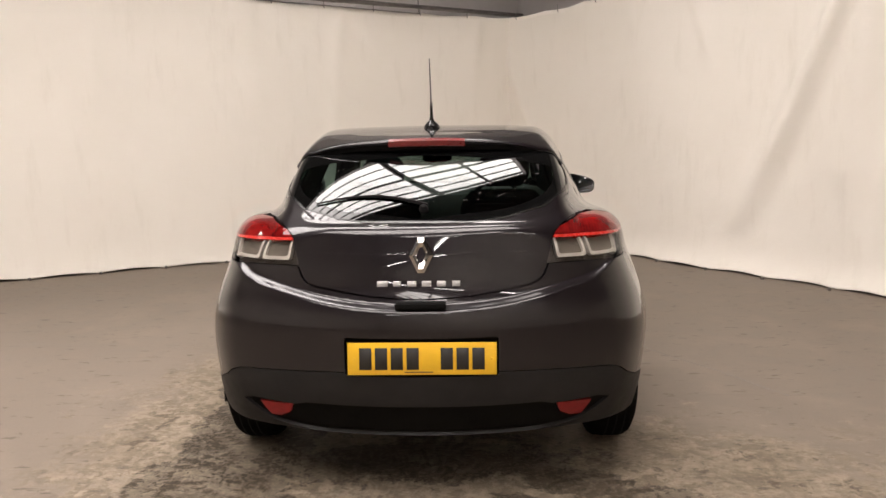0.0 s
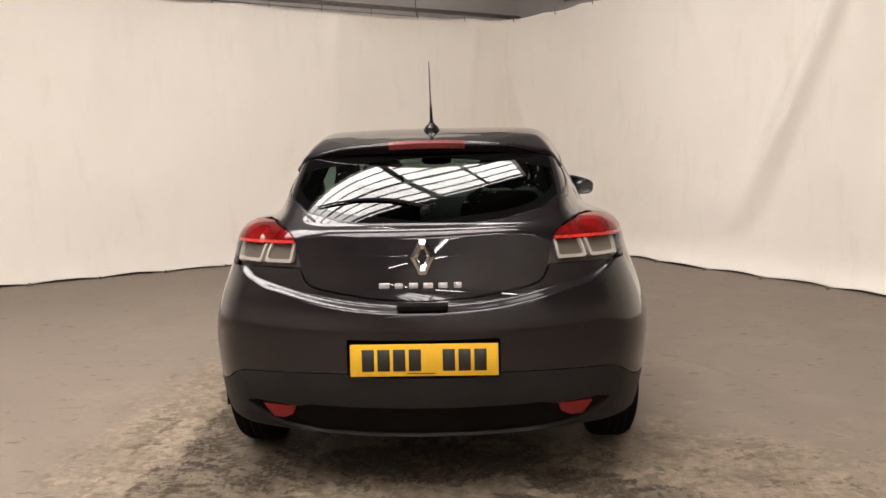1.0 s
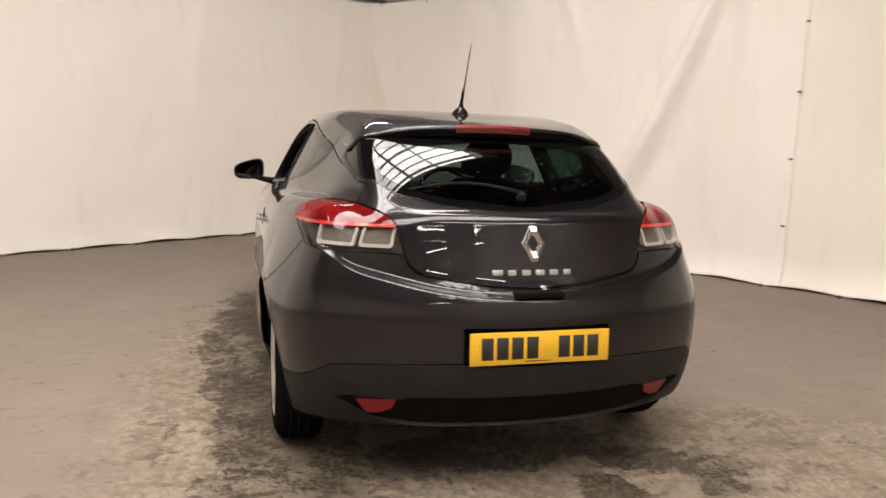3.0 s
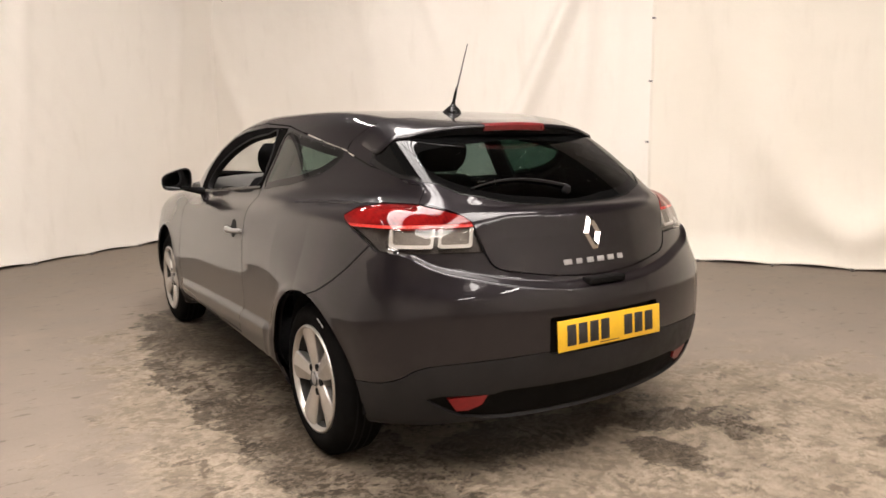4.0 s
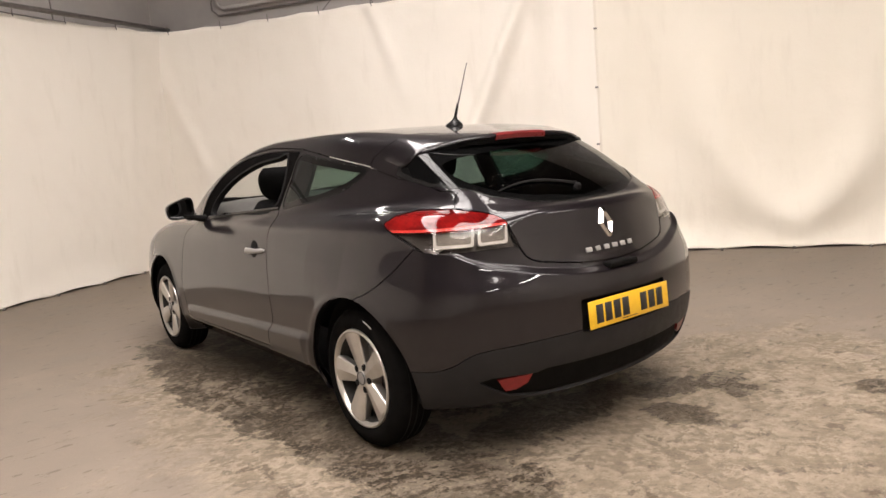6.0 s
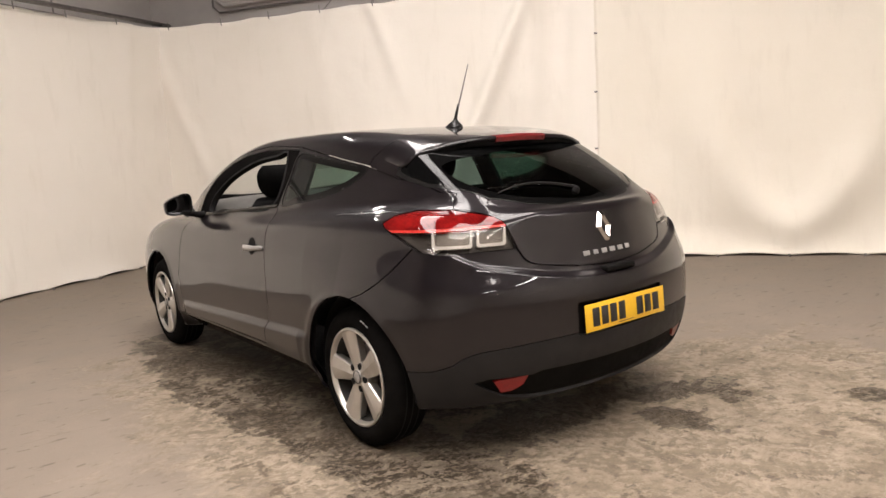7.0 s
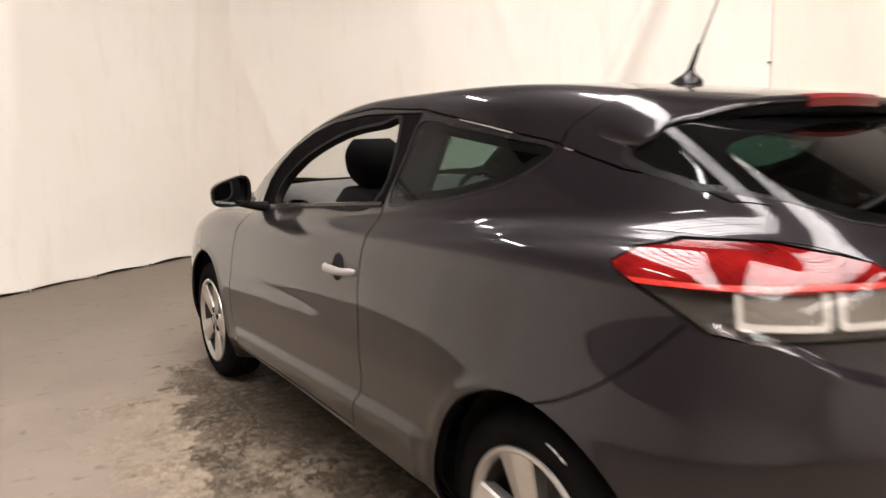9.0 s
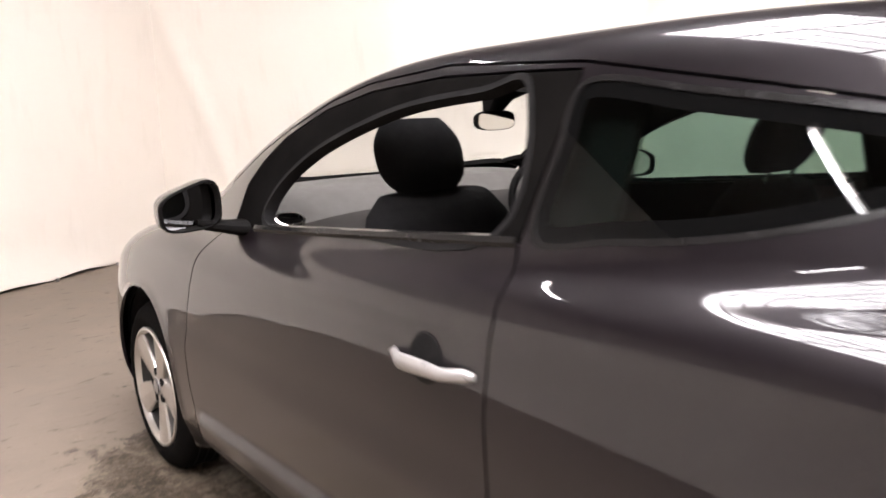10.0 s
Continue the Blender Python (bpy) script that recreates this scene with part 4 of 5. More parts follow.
# doors
for is_left in (True, False):
    side = LEFT if is_left else ~LEFT
    door = shell("door", side & in_door & (D["frame"] > 0) & solid_skin, MAT_PAINT, car, "painted door with a satin silver pull handle", 0.02)
    shell("window_frame", side & in_door & (D["frame"] < 0) & (D["dglass"] > 0.012), MAT_FRAME, door, "matt black window frame and pillar trim", 0.03)
    shell("window_seal", side & in_door & (D["dglass"] > 0) & (D["dglass"] < 0.012), MAT_SHADE, door, "black rubber window seal", 0.03, 0.003)
    if not is_left:
        shell("door_window", side & (D["dglass"] < 0), MAT_GLASS, door, "clear door glass", 0, -0.012).visible_shadow = False
    shell("quarter_window_border", side & (D["qglass"] < -0.004) & (D["qglass"] > -0.03), MAT_FRIT, car, "black printed border of the side glass", 0, -0.002)
    shell("quarter_window", side & (D["qglass"] < -0.03), MAT_PRIVACY, car, "green tinted rear side glass", 0, -0.002).visible_shadow = False
    shell("quarter_window_seal", side & (np.abs(D["qglass"] - 0.001) < 0.005), MAT_GLOSS_BLACK, car, "black rubber window seal", 0.02, 0.001)
    shell("pillar_trim", side & (D["trim"] < 0), MAT_SHADE, car, "dark inner pillar trim behind the side glass", 0.02, -0.045)
ws = shell("windscreen", D["wind"] < -0.004, MAT_GLASS, car, "clear windscreen glass", 0, -0.002)
ws.visible_shadow = False
shell("windscreen_seal", np.abs(D["wind"] - 0.001) < 0.005, MAT_BLACK, car, "", 0.02, -0.001)
# tailgate
tailgate = shell("tailgate", in_hatch & ~glassy, MAT_PAINT, car, "painted tailgate under a curved rear window", 0.02)
shell("rear_window_border", (D["rpane"] < -0.004) & (D["rclear"] > 0), MAT_FRIT, tailgate, "black printed border of the rear glass", 0, -0.002)
shell("rear_window", D["rclear"] < 0, MAT_REAR_GLASS, tailgate, "dark tinted rear glass with dust specks", 0, -0.002).visible_shadow = False
shell("rear_window_seal", np.abs(D["rpane"] - 0.001) < 0.005, MAT_GLOSS_BLACK, tailgate, "", 0.02, 0.001)
# rear bumper, lower valance and black grille band
rear_bumper = shell("rear_bumper", in_bumper & (D["valance"] > 0.002) & (D["well"] > 0) & solid_skin, MAT_PAINT, car, "painted rear bumper with a plate recess", 0.015)
lower = shell("lower_valance", in_bumper & (D["valance"] < -0.002) & (D["grille"] > 0) & (D["well"] > 0) & solid_skin, MAT_VALANCE, rear_bumper, "grained dark grey plastic valance", 0.02)
shell("grille_band", in_bumper & (D["grille"] < 0) & (D["refl"] > 0), MAT_BLACK, rear_bumper, "matt black lower grille band", 0.01, -0.014)
shell("plate_recess", in_bumper & (D["well"] < 0), MAT_BLACK, rear_bumper, "black plate recess", 0, -0.024)
for is_left in (True, False):
    side = LEFT if is_left else ~LEFT
    shell("bumper_reflector", side & in_bumper & (D["refl"] < 0), MAT_REFLECTOR, rear_bumper, "dull red bumper reflector", 0.02, -0.004)
    tail_lamp = shell("tail_lamp", side & in_lamp, MAT_CHAMBER, car, "tail lamp, red above and clear below", 0, -0.03)
    shell("red_lens", side & in_lamp & (D["red"] < -0.010), MAT_RED, tail_lamp, "glossy ribbed red lens", 0.02, 0.002)
    shell("red_band", side & in_lamp & (D["red"] < 0) & (D["red"] > -0.010), MAT_RED_BAND, tail_lamp, "bright red band along the lens", 0.02, 0.001)
    for field in ("ha", "hb"):
        shell("lamp_cup", side & in_lamp & (D[field] < 0) & (D["red"] > 0), MAT_LAMP_CUP, tail_lamp, "pale square reflector cup", 0.01, -0.018)
    shell("clear_lens", side & in_lamp & (D["red"] > 0), MAT_SMOKE, tail_lamp, "clear lower lens", 0, 0.001).visible_shadow = False
    shell("light_guide", side & in_lamp & (D["ga"] < 0) & (D["ha"] > 0) & (D["red"] > 0), MAT_GUIDE, tail_lamp, "pale square light guide", 0.02, -0.006)
    shell("light_guide", side & in_lamp & (D["gb"] < 0) & (D["hb"] > 0) & (D["red"] > 0), MAT_GUIDE, tail_lamp, "pale square light guide", 0.02, -0.006)


def part(name, bm, material, parent, label="", smooth=True, angle=35):
    """Link a bmesh as one mesh object under a thing or a part."""
    me = bpy.data.meshes.new(name)
    for e in bm.edges:
        if len(e.link_faces) == 2 and e.calc_face_angle(0) > radians(angle):
            e.smooth = False
    bm.to_mesh(me)
    bm.free()
    me.materials.append(material)
    if smooth:
        me.polygons.foreach_set("use_smooth", [True] * len(me.polygons))
    ob = new(name, me)
    ob.parent = parent
    if label:
        ob["label"] = label
    return ob


def lathe(profile, segments=64):
    """A turned form about the x axis from (x, radius) pairs."""
    bm = bmesh.new()
    rings = []
    for x, r in profile:
        rings.append([bm.verts.new((x, r * math.cos(2 * math.pi * i / segments), r * math.sin(2 * math.pi * i / segments))) for i in range(segments)])
    for a, b in zip(rings, rings[1:]):
        for i in range(segments):
            j = (i + 1) % segments
            bm.faces.new((a[i], a[j], b[j], b[i]))
    bmesh.ops.recalc_face_normals(bm, faces=bm.faces)
    return bm


def loft(rings, closed=True, caps=True):
    """A skin over rings of points."""
    bm = bmesh.new()
    rows = [[bm.verts.new(tuple(p)) for p in ring] for ring in rings]
    n = len(rows[0])
    for a, b in zip(rows, rows[1:]):
        for i in range(n if closed else n - 1):
            j = (i + 1) % n
            bm.faces.new((a[i], a[j], b[j], b[i]))
    if caps and closed:
        bm.faces.new(rows[0])
        bm.faces.new(rows[-1][::-1])
    bmesh.ops.recalc_face_normals(bm, faces=bm.faces)
    return bm


def rounded_box(cx, cy, cz, sx, sy, sz, bevel, segments=3):
    return box_bm(cx - sx / 2, cy - sy / 2, cz - sz / 2, cx + sx / 2, cy + sy / 2, cz + sz / 2, bevel, segments)


def skin_y(x, z):
    """How far forward the tail's skin lies at (x, z)."""
    ys = np.linspace(-0.1, 0.8, 900)
    f = solid(np.full(900, x), ys, np.full(900, z))
    return float(ys[np.argmax(f < 0)])


def skin_z(x, y):
    zs = np.linspace(1.6, 0.6, 1000)
    f = solid(np.full(1000, x), np.full(1000, y), zs)
    return float(zs[np.argmax(f < 0)])


def skin_x(y, z):
    xs = np.linspace(1.1, 0.3, 800)
    f = solid(xs, np.full(800, y), np.full(800, z))
    return float(xs[np.argmax(f < 0)])


# ---- wheels ----
def wheel():
    """Alloy wheel with five broad spokes; the axle lies along x, the outside faces -x."""
    hub = new("wheel")
    prof = [(0.09, 0.205), (0.098, 0.23), (0.096, 0.268), (0.082, 0.300), (0.062, 0.313), (0.02, 0.3165), (-0.03, 0.3165), (-0.062, 0.313), (-0.084, 0.300), (-0.099, 0.272), (-0.103, 0.25), (-0.098, 0.229), (-0.088, 0.217)]
    part("tyre", lathe(prof, 72), MAT_RUBBER, hub, "worn black tyre")
    for turn, wide in ((0.30, 0.012), (0.37, 0.016), (0.46, 0.020)):
        bm = rounded_box(-0.0985, 0, 0.279, 0.003, wide, 0.006, 0.001, 1)
        bmesh.ops.rotate(bm, verts=bm.verts, matrix=Matrix.Rotation(turn, 3, "X"))
        part("tyre_mark", bm, MAT_WHITE_METAL, hub, "pale paint mark on the tyre wall")
    for gx in (-0.045, -0.012, 0.022):
        part("tread_groove", lathe([(gx - 0.004, 0.3172), (gx, 0.3178), (gx + 0.004, 0.3172)], 72), MAT_SHADE, hub)
    part("rim", lathe([(-0.090, 0.225), (-0.100, 0.221), (-0.102, 0.213), (-0.094, 0.205), (-0.082, 0.201)], 72), MAT_ALLOY, hub, "silver alloy rim lip")
    # barrel coloured dark to hold the shade in the spoke gaps
    part("rim_barrel", lathe([(-0.082, 0.201), (-0.06, 0.197), (-0.01, 0.192), (0.06, 0.186), (0.09, 0.205)], 72), MAT_DARK_METAL, hub, "wheel barrel coloured dark for the shade between the spokes")
    part("brake_disc", lathe([(-0.005, 0.0), (-0.005, 0.135), (0.01, 0.135), (0.01, 0.0)], 48), MAT_STEEL, hub, "dull steel brake disc")
    # near-black disc closes the spoke gaps with painted shade
    part("spoke_gap_shade", lathe([(0.03, 0.0), (0.03, 0.19)], 48), MAT_SHADE, hub)
    for k in range(5):
        turn = Matrix.Rotation(2 * math.pi * k / 5 - 0.26, 4, "X")
        rings = []
        for s in np.linspace(0, 1, 7):
            r = 0.035 + 0.172 * s
            half = 0.030 + 0.034 * s
            lift = -0.081 - 0.014 * s
            sect = [(lift + 0.045, -half * 0.82), (lift + 0.008, -half), (lift + 0.001, -half * 0.9), (lift - 0.007, 0.0), (lift + 0.001, half * 0.9), (lift + 0.008, half), (lift + 0.045, half * 0.82)]
            rings.append([turn @ Vector((x, t, r)) for x, t in sect])
        part("spoke", loft(rings), MAT_ALLOY, hub, "", True, 9)
    part("hub", lathe([(-0.086, 0.0), (-0.086, 0.060), (-0.080, 0.070), (-0.05, 0.076), (-0.03, 0.076)], 40), MAT_ALLOY, hub)
    part("centre_cap", lathe([(-0.094, 0.0), (-0.0935, 0.024), (-0.090, 0.031), (-0.084, 0.032)], 32), MAT_SATIN, hub, "round silver centre cap")
    part("cap_ring", lathe([(-0.0915, 0.027), (-0.0945, 0.0285), (-0.0915, 0.030)], 32), MAT_DARK_METAL, hub, "dark ring round the cap")
    # dark discs on the hub face, colour in place of the holes' shade
    for k in range(5):
        a = 2 * math.pi * (k + 0.5) / 5 - 0.26
        bm = lathe([(-0.0875, 0.0), (-0.0875, 0.0150), (-0.078, 0.0160)], 16)
        bmesh.ops.translate(bm, verts=bm.verts, vec=(0, 0.0535 * -math.sin(a), 0.0535 * math.cos(a)))
        part("bolt_hole_shade", bm, MAT_SHADE, hub, "dark disc painted as a bolt recess's shade")
    return hub


first = wheel()
first.location = (-0.775, AXLES[0], 0.3165)
first.parent = car
for x, y, turned in ((-0.775, AXLES[1], 40), (0.775, AXLES[0], 15), (0.775, AXLES[1], 60)):
    w = copy_thing(first, Matrix.Translation((x, y, 0.3165)) @ Matrix.Rotation(0 if x < 0 else math.pi, 4, "Z") @ Matrix.Rotation(radians(turned), 4, "X"))
for wy, wz, rad in ((0.765, 0.325, 0.371), (3.437, 0.325, 0.375)):
    for sx in (-1, 1):
        bm = lathe([(0.0, 0.0), (0.0, rad), (0.255, rad + 0.002)], 56)
        bmesh.ops.delete(bm, geom=[f for f in bm.faces if f.calc_center_median().z < -0.06], context="FACES")
        bmesh.ops.rotate(bm, verts=bm.verts, matrix=Matrix.Rotation(0 if sx > 0 else math.pi, 3, "Z"))
        bmesh.ops.translate(bm, verts=bm.verts, vec=(0.585 * sx, wy, wz))
        part("wheel_arch_liner", bm, MAT_SHADE, car)

# ---- tail details ----
# spoiler: a lip over the rear window, with the high brake lamp in its edge
edge_y = curve_of((0.0, 0.575), (0.2, 0.588), (0.4, 0.627), (0.5, 0.668), (0.56, 0.712), (0.6, 0.77), flat=True)
edge_z = curve_of((0.0, 1.340), (0.2, 1.335), (0.4, 1.316), (0.5, 1.288), (0.56, 1.255), (0.6, 1.22), flat=True)
rings, under = [], []
for x in np.linspace(-0.578, 0.578, 65):
    a = abs(x)
    ey, ez = float(edge_y(a)), float(edge_z(a))
    y0 = 0.835 + 0.045 * (a / 0.578) ** 4
    thick = 0.036 * (1 - 0.5 * (a / 0.578) ** 3)
    base = skin_z(x, ey)
    ez = max(ez, base + 0.012)
    ring = []
    for s in np.linspace(0, 1, 9):
        y = y0 + (ey - y0) * s
        ring.append((x, y, skin_z(x, y) + 0.004 + (ez - base - 0.004) * s**1.6))
    ring += [(x, ey - 0.004, ez - 0.004), (x, ey - 0.005, ez - 0.011), (x, ey + 0.002, ez - 0.018 + 0.006 * (a / 0.578) ** 3)]
    low_z = ez - 0.018 + 0.006 * (a / 0.578) ** 3
    lip = [(x, ey + 0.03, low_z + 0.004), (x, ey + 0.0035, low_z + 0.001), (x, ey + 0.004, low_z - 0.006), (x, ey + 0.012, ez - thick - 0.004)]
    for s in (0.12, 0.3, 0.6, 1.0):
        y = ey + 0.012 + (y0 - 0.04 - ey) * s
        if s > 0.2:
            ring.append((x, y, min(low_z, skin_z(x, y) - 0.006)))
        if s < 0.5:
            lip.append((x, y, min(ez - thick, skin_z(x, y) - 0.004)))
    rings.append(ring)
    under.append(lip)
spoiler = part("spoiler", loft(rings), MAT_PAINT, tailgate, "painted roof spoiler over the rear window", True, 40)
# the lip's black also stands for the spoiler's shadow on the glass border
part("spoiler_lip", loft(under), MAT_BLACK, tailgate, "black lower lip of the spoiler, its shadow included in the colour", True, 40)
rings = []
for x in np.linspace(-0.158, 0.158, 21):
    ey, ez = float(edge_y(abs(x))), float(edge_z(abs(x)))
    rings.append([(x, ey + 0.03, ez + 0.006), (x, ey + 0.004, ez + 0.0045), (x, ey - 0.008, ez - 0.006), (x, ey - 0.003, ez - 0.027), (x, ey + 0.02, ez - 0.03)])
part("brake_lamp", loft(rings), MAT_RED_DULL, tailgate, "red high-level brake lamp")
# badge: plain diamond ring
cy = skin_y(0, 0.925)
slope = (skin_y(0, 0.975) - skin_y(0, 0.875)) / 0.1
rings = []
for hw, hh, lift in ((0.050, 0.064, 0.003), (0.047, 0.061, -0.004), (0.033, 0.045, -0.014), (0.018, 0.027, -0.002)):
    pts = [(-0.25, 1.0), (0.25, 1.0), (1.0, 0.0), (0.25, -1.0), (-0.25, -1.0), (-1.0, 0.0)]
    rings.append([(hw * u * (0.92 if abs(w) < 0.5 else 1.0), cy + slope * hh * w + lift, 0.925 + hh * w) for u, w in pts])
part("badge", loft(rings, True, False), MAT_CHROME, tailgate, "chrome diamond-shaped badge", True, 15)
# model name: plain bars
for k in range(6):
    x = -0.138 + 0.0525 * k
    y = skin_y(x, 0.826) - 0.001
    bm = rounded_box(0, 0, 0, (0.038, 0.028, 0.032, 0.034, 0.032, 0.028)[k], 0.006, 0.020, 0.002, 2)
    bmesh.ops.rotate(bm, verts=bm.verts, matrix=Matrix.Rotation(-0.29, 3, "X"))
    bmesh.ops.translate(bm, verts=bm.verts, vec=(x, y, 0.826))
    part("letter_bar", bm, MAT_SATIN, tailgate, "chrome lettering bar")
# release handle under the tailgate edge
part("tailgate_release", rounded_box(0, skin_y(0, 0.738) + 0.024, 0.757, 0.178, 0.055, 0.024, 0.006), MAT_BLACK, tailgate, "black tailgate release")
# wiper
px, pz = 0.0, 1.082
wy = lambda x, z: skin_y(x, z)
piv = (0.004, wy(0.004, pz) - 0.012, pz)
bm = lathe([(-0.012, 0.0), (-0.011, 0.010), (-0.006, 0.014), (0.004, 0.017), (0.014, 0.018)], 24)
bmesh.ops.rotate(bm, verts=bm.verts, matrix=Matrix.Rotation(radians(60), 3, "Y") @ Matrix.Rotation(0, 3, "X"))
bmesh.ops.rotate(bm, verts=bm.verts, matrix=Matrix.Rotation(radians(90), 3, "Z"))
bmesh.ops.translate(bm, verts=bm.verts, vec=piv)
wiper = part("rear_wiper", bm, MAT_SHADE, tailgate, "black rear wiper parked across the glass")
rings, blade = [], []
for s in np.linspace(0, 1, 15):
    x = 0.02 - 0.43 * s
    z = 1.090 + 0.052 * s - 0.045 * s * s + 0.018 * math.sin(math.pi * s)
    y = wy(x, z) - 0.010 + 0.003 * s
    w, h = 0.008 - 0.005 * s, 0.006 - 0.003 * s
    rings.append([(x, y + h, z - w), (x, y - h, z - w * 0.6), (x, y - h, z + w * 0.6), (x, y + h, z + w)])
    if s > 0.12:
        blade.append([(x, y + 0.012, z - 0.014), (x, y + 0.004, z - 0.015), (x, y + 0.004, z - 0.007), (x, y + 0.012, z - 0.008)])
part("wiper_arm", loft(rings), MAT_SHADE, tailgate, "black wiper arm")
part("wiper_blade", loft(blade), MAT_RUBBER, tailgate, "black rubber wiper blade")
# dried specks on the rear glass
dice = random.Random(7)
specks = bmesh.new()
for _ in range(110):
    x = dice.uniform(-0.47, 0.47)
    z = 1.10 + 0.13 * dice.random() ** 1.3 + 0.10 * x * x
    r = dice.uniform(0.0005, 0.0012)
    y = skin_y(x, z) - 0.0005
    ring = [specks.verts.new((x + r * math.cos(t), y + 1.5 * r * math.sin(t) * 0.85, z + r * math.sin(t) * 0.85)) for t in np.linspace(0, 2 * math.pi, 7, endpoint=False)]
    specks.faces.new(ring)
part("dust_specks", specks, MAT_WHITE_METAL, tailgate, "pale dried specks on the rear glass", False)["kind"] = "stuff"
# number plate with plain bars for its characters
plate = new("number_plate")
plate.parent = car
plate["label"] = "yellow rear number plate with dark characters as bars"
part("plate", rounded_box(0, 0, 0, 0.520, 0.005, 0.114, 0.0022, 2), MAT_PLATE, plate, "yellow plate")
xs = (-0.193, -0.138, -0.083, -0.028, 0.083, 0.138, 0.193)
for x in xs:
    part("character_bar", rounded_box(x + (0.004 if x > 0.05 else -0.004), -0.0032, 0.0, 0.043, 0.0016, 0.077, 0.0006, 1), MAT_INK, plate, "dark character bar")
for x in (-0.215, 0.222):
    bm = lathe([(-0.0045, 0.0), (-0.0045, 0.004), (-0.002, 0.0055)], 16)
    bmesh.ops.rotate(bm, verts=bm.verts, matrix=Matrix.Rotation(radians(90), 3, "Z"))
    bmesh.ops.translate(bm, verts=bm.verts, vec=(x + (0.022 if x > 0 else -0.022), 0, 0.0))
    part("plate_screw", bm, MAT_PLATE, plate)
part("maker_strip", rounded_box(-0.01, -0.003, -0.047, 0.10, 0.0012, 0.0035, 0.0004, 1), MAT_INK, plate)
plate.matrix_basis = pose(0.003, -0.008, 0.577, -3.5, 0, 0)

# ---- aerial ----
zr = skin_z(0, 1.08)
aerial = new("aerial")
aerial.parent = car
aerial["label"] = "black roof aerial with a thin raked mast"
rings = []
for s, w, l in ((0.0, 0.040, 0.062), (0.012, 0.036, 0.055), (0.024, 0.026, 0.036), (0.036, 0.013, 0.018), (0.05, 0.008, 0.010), (0.12, 0.0055, 0.0055)):
    rings.append([(w * math.cos(t), 1.08 + l * math.sin(t) - s * 0.42 + (0.0), zr - 0.004 + s) for t in np.linspace(0, 2 * math.pi, 20, endpoint=False)])
part("aerial_base", loft(rings), MAT_GLOSS_BLACK, aerial, "black rubber aerial foot")
rings = []
for s in np.linspace(0.1, 0.305, 8):
    r = 0.0042 - 0.0022 * (s - 0.1) / 0.2
    rings.append([(r * math.cos(t), 1.08 + r * math.sin(t) - s * 0.47, zr + s) for t in np.linspace(0, 2 * math.pi, 10, endpoint=False)])
part("aerial_mast", loft(rings), MAT_STEEL, aerial, "thin dark aerial mast")

# ---- door mirrors and handles ----
def ellipse_ring(c, u, v, n=28, square=2.6):
    out = []
    for t in np.linspace(0, 2 * math.pi, n, endpoint=False):
        ct, st = math.cos(t), math.sin(t)
        k = 1 / (abs(ct) ** square + abs(st) ** square) ** (1 / square)
        out.append(Vector(c) + Vector(u) * (ct * k) + Vector(v) * (st * k))
    return out


def housing(c, k, sx, n=32, yaw=0.0):
    """Outline of a mirror housing: flat below, rising towards the door."""
    out = []
    for p in ellipse_ring((0, 0, 0), (0.092 * k, 0, 0), (0, 0, 0.058 * k), n, 3.6):
        u = -p.x * sx / 0.089
        z = p.z * (1.08 + 0.42 * u if p.z > 0 else 0.98)
        out.append(Vector((c[0] + p.x, c[1] + 0.026 * u + yaw * p.x * -sx, c[2] + z)))
    return out


for sx in (-1, 1):
    mirror = new("door_mirror")
    mirror.parent = car
    mirror["label"] = "dark grey door mirror on a black stalk"
    cx, cy0, cz = 0.950 * sx, 2.70, 1.040
    rings = [housing((cx - sx * s * 0.10, cy0 + s - 0.03, cz + dz), k, sx) for s, k, dz in ((0.0, 1.0, 0.0), (0.035, 1.03, 0.0), (0.07, 0.98, 0.002), (0.10, 0.84, 0.004), (0.125, 0.6, 0.006), (0.138, 0.28, 0.006), (0.14, 0.01, 0.006))]
    part("mirror_shell", loft(rings, True, False), MAT_PAINT, mirror, "painted mirror shell", True, 50)
    rim = [housing((cx, cy0 - 0.031 + o, cz), k, sx) for o, k in ((0.006, 1.014), (-0.007, 0.99), (-0.008, 0.92), (0.02, 0.89))]
    part("mirror_rim", loft(rim, True, False), MAT_BLACK, mirror, "black mirror rim")
    rim = [housing((cx, cy0 - 0.012, cz), k, sx, 32, 0.10) for k in (0.95, 0.01)]
    part("mirror_glass", loft(rim, True, False), MAT_MIRROR, mirror, "mirror glass", False)
    xd = skin_x(2.72, 0.955)
    stalk = [ellipse_ring((sx * (xd - 0.02), 2.72, 0.968), (0, 0.07, 0), (0, 0, 0.024), 16), ellipse_ring((sx * (xd + 0.03), 2.72, 0.975), (0, 0.055, 0), (0, 0, 0.02), 16),
             ellipse_ring((sx * 0.90, 2.725, 0.99), (0, 0.04, 0), (0, 0, 0.015), 16), ellipse_ring((sx * 0.925, 2.725, 1.0), (0, 0.036, 0), (0, 0, 0.012), 16)]
    part("mirror_stalk", loft(stalk), MAT_BLACK, mirror, "black mirror stalk")
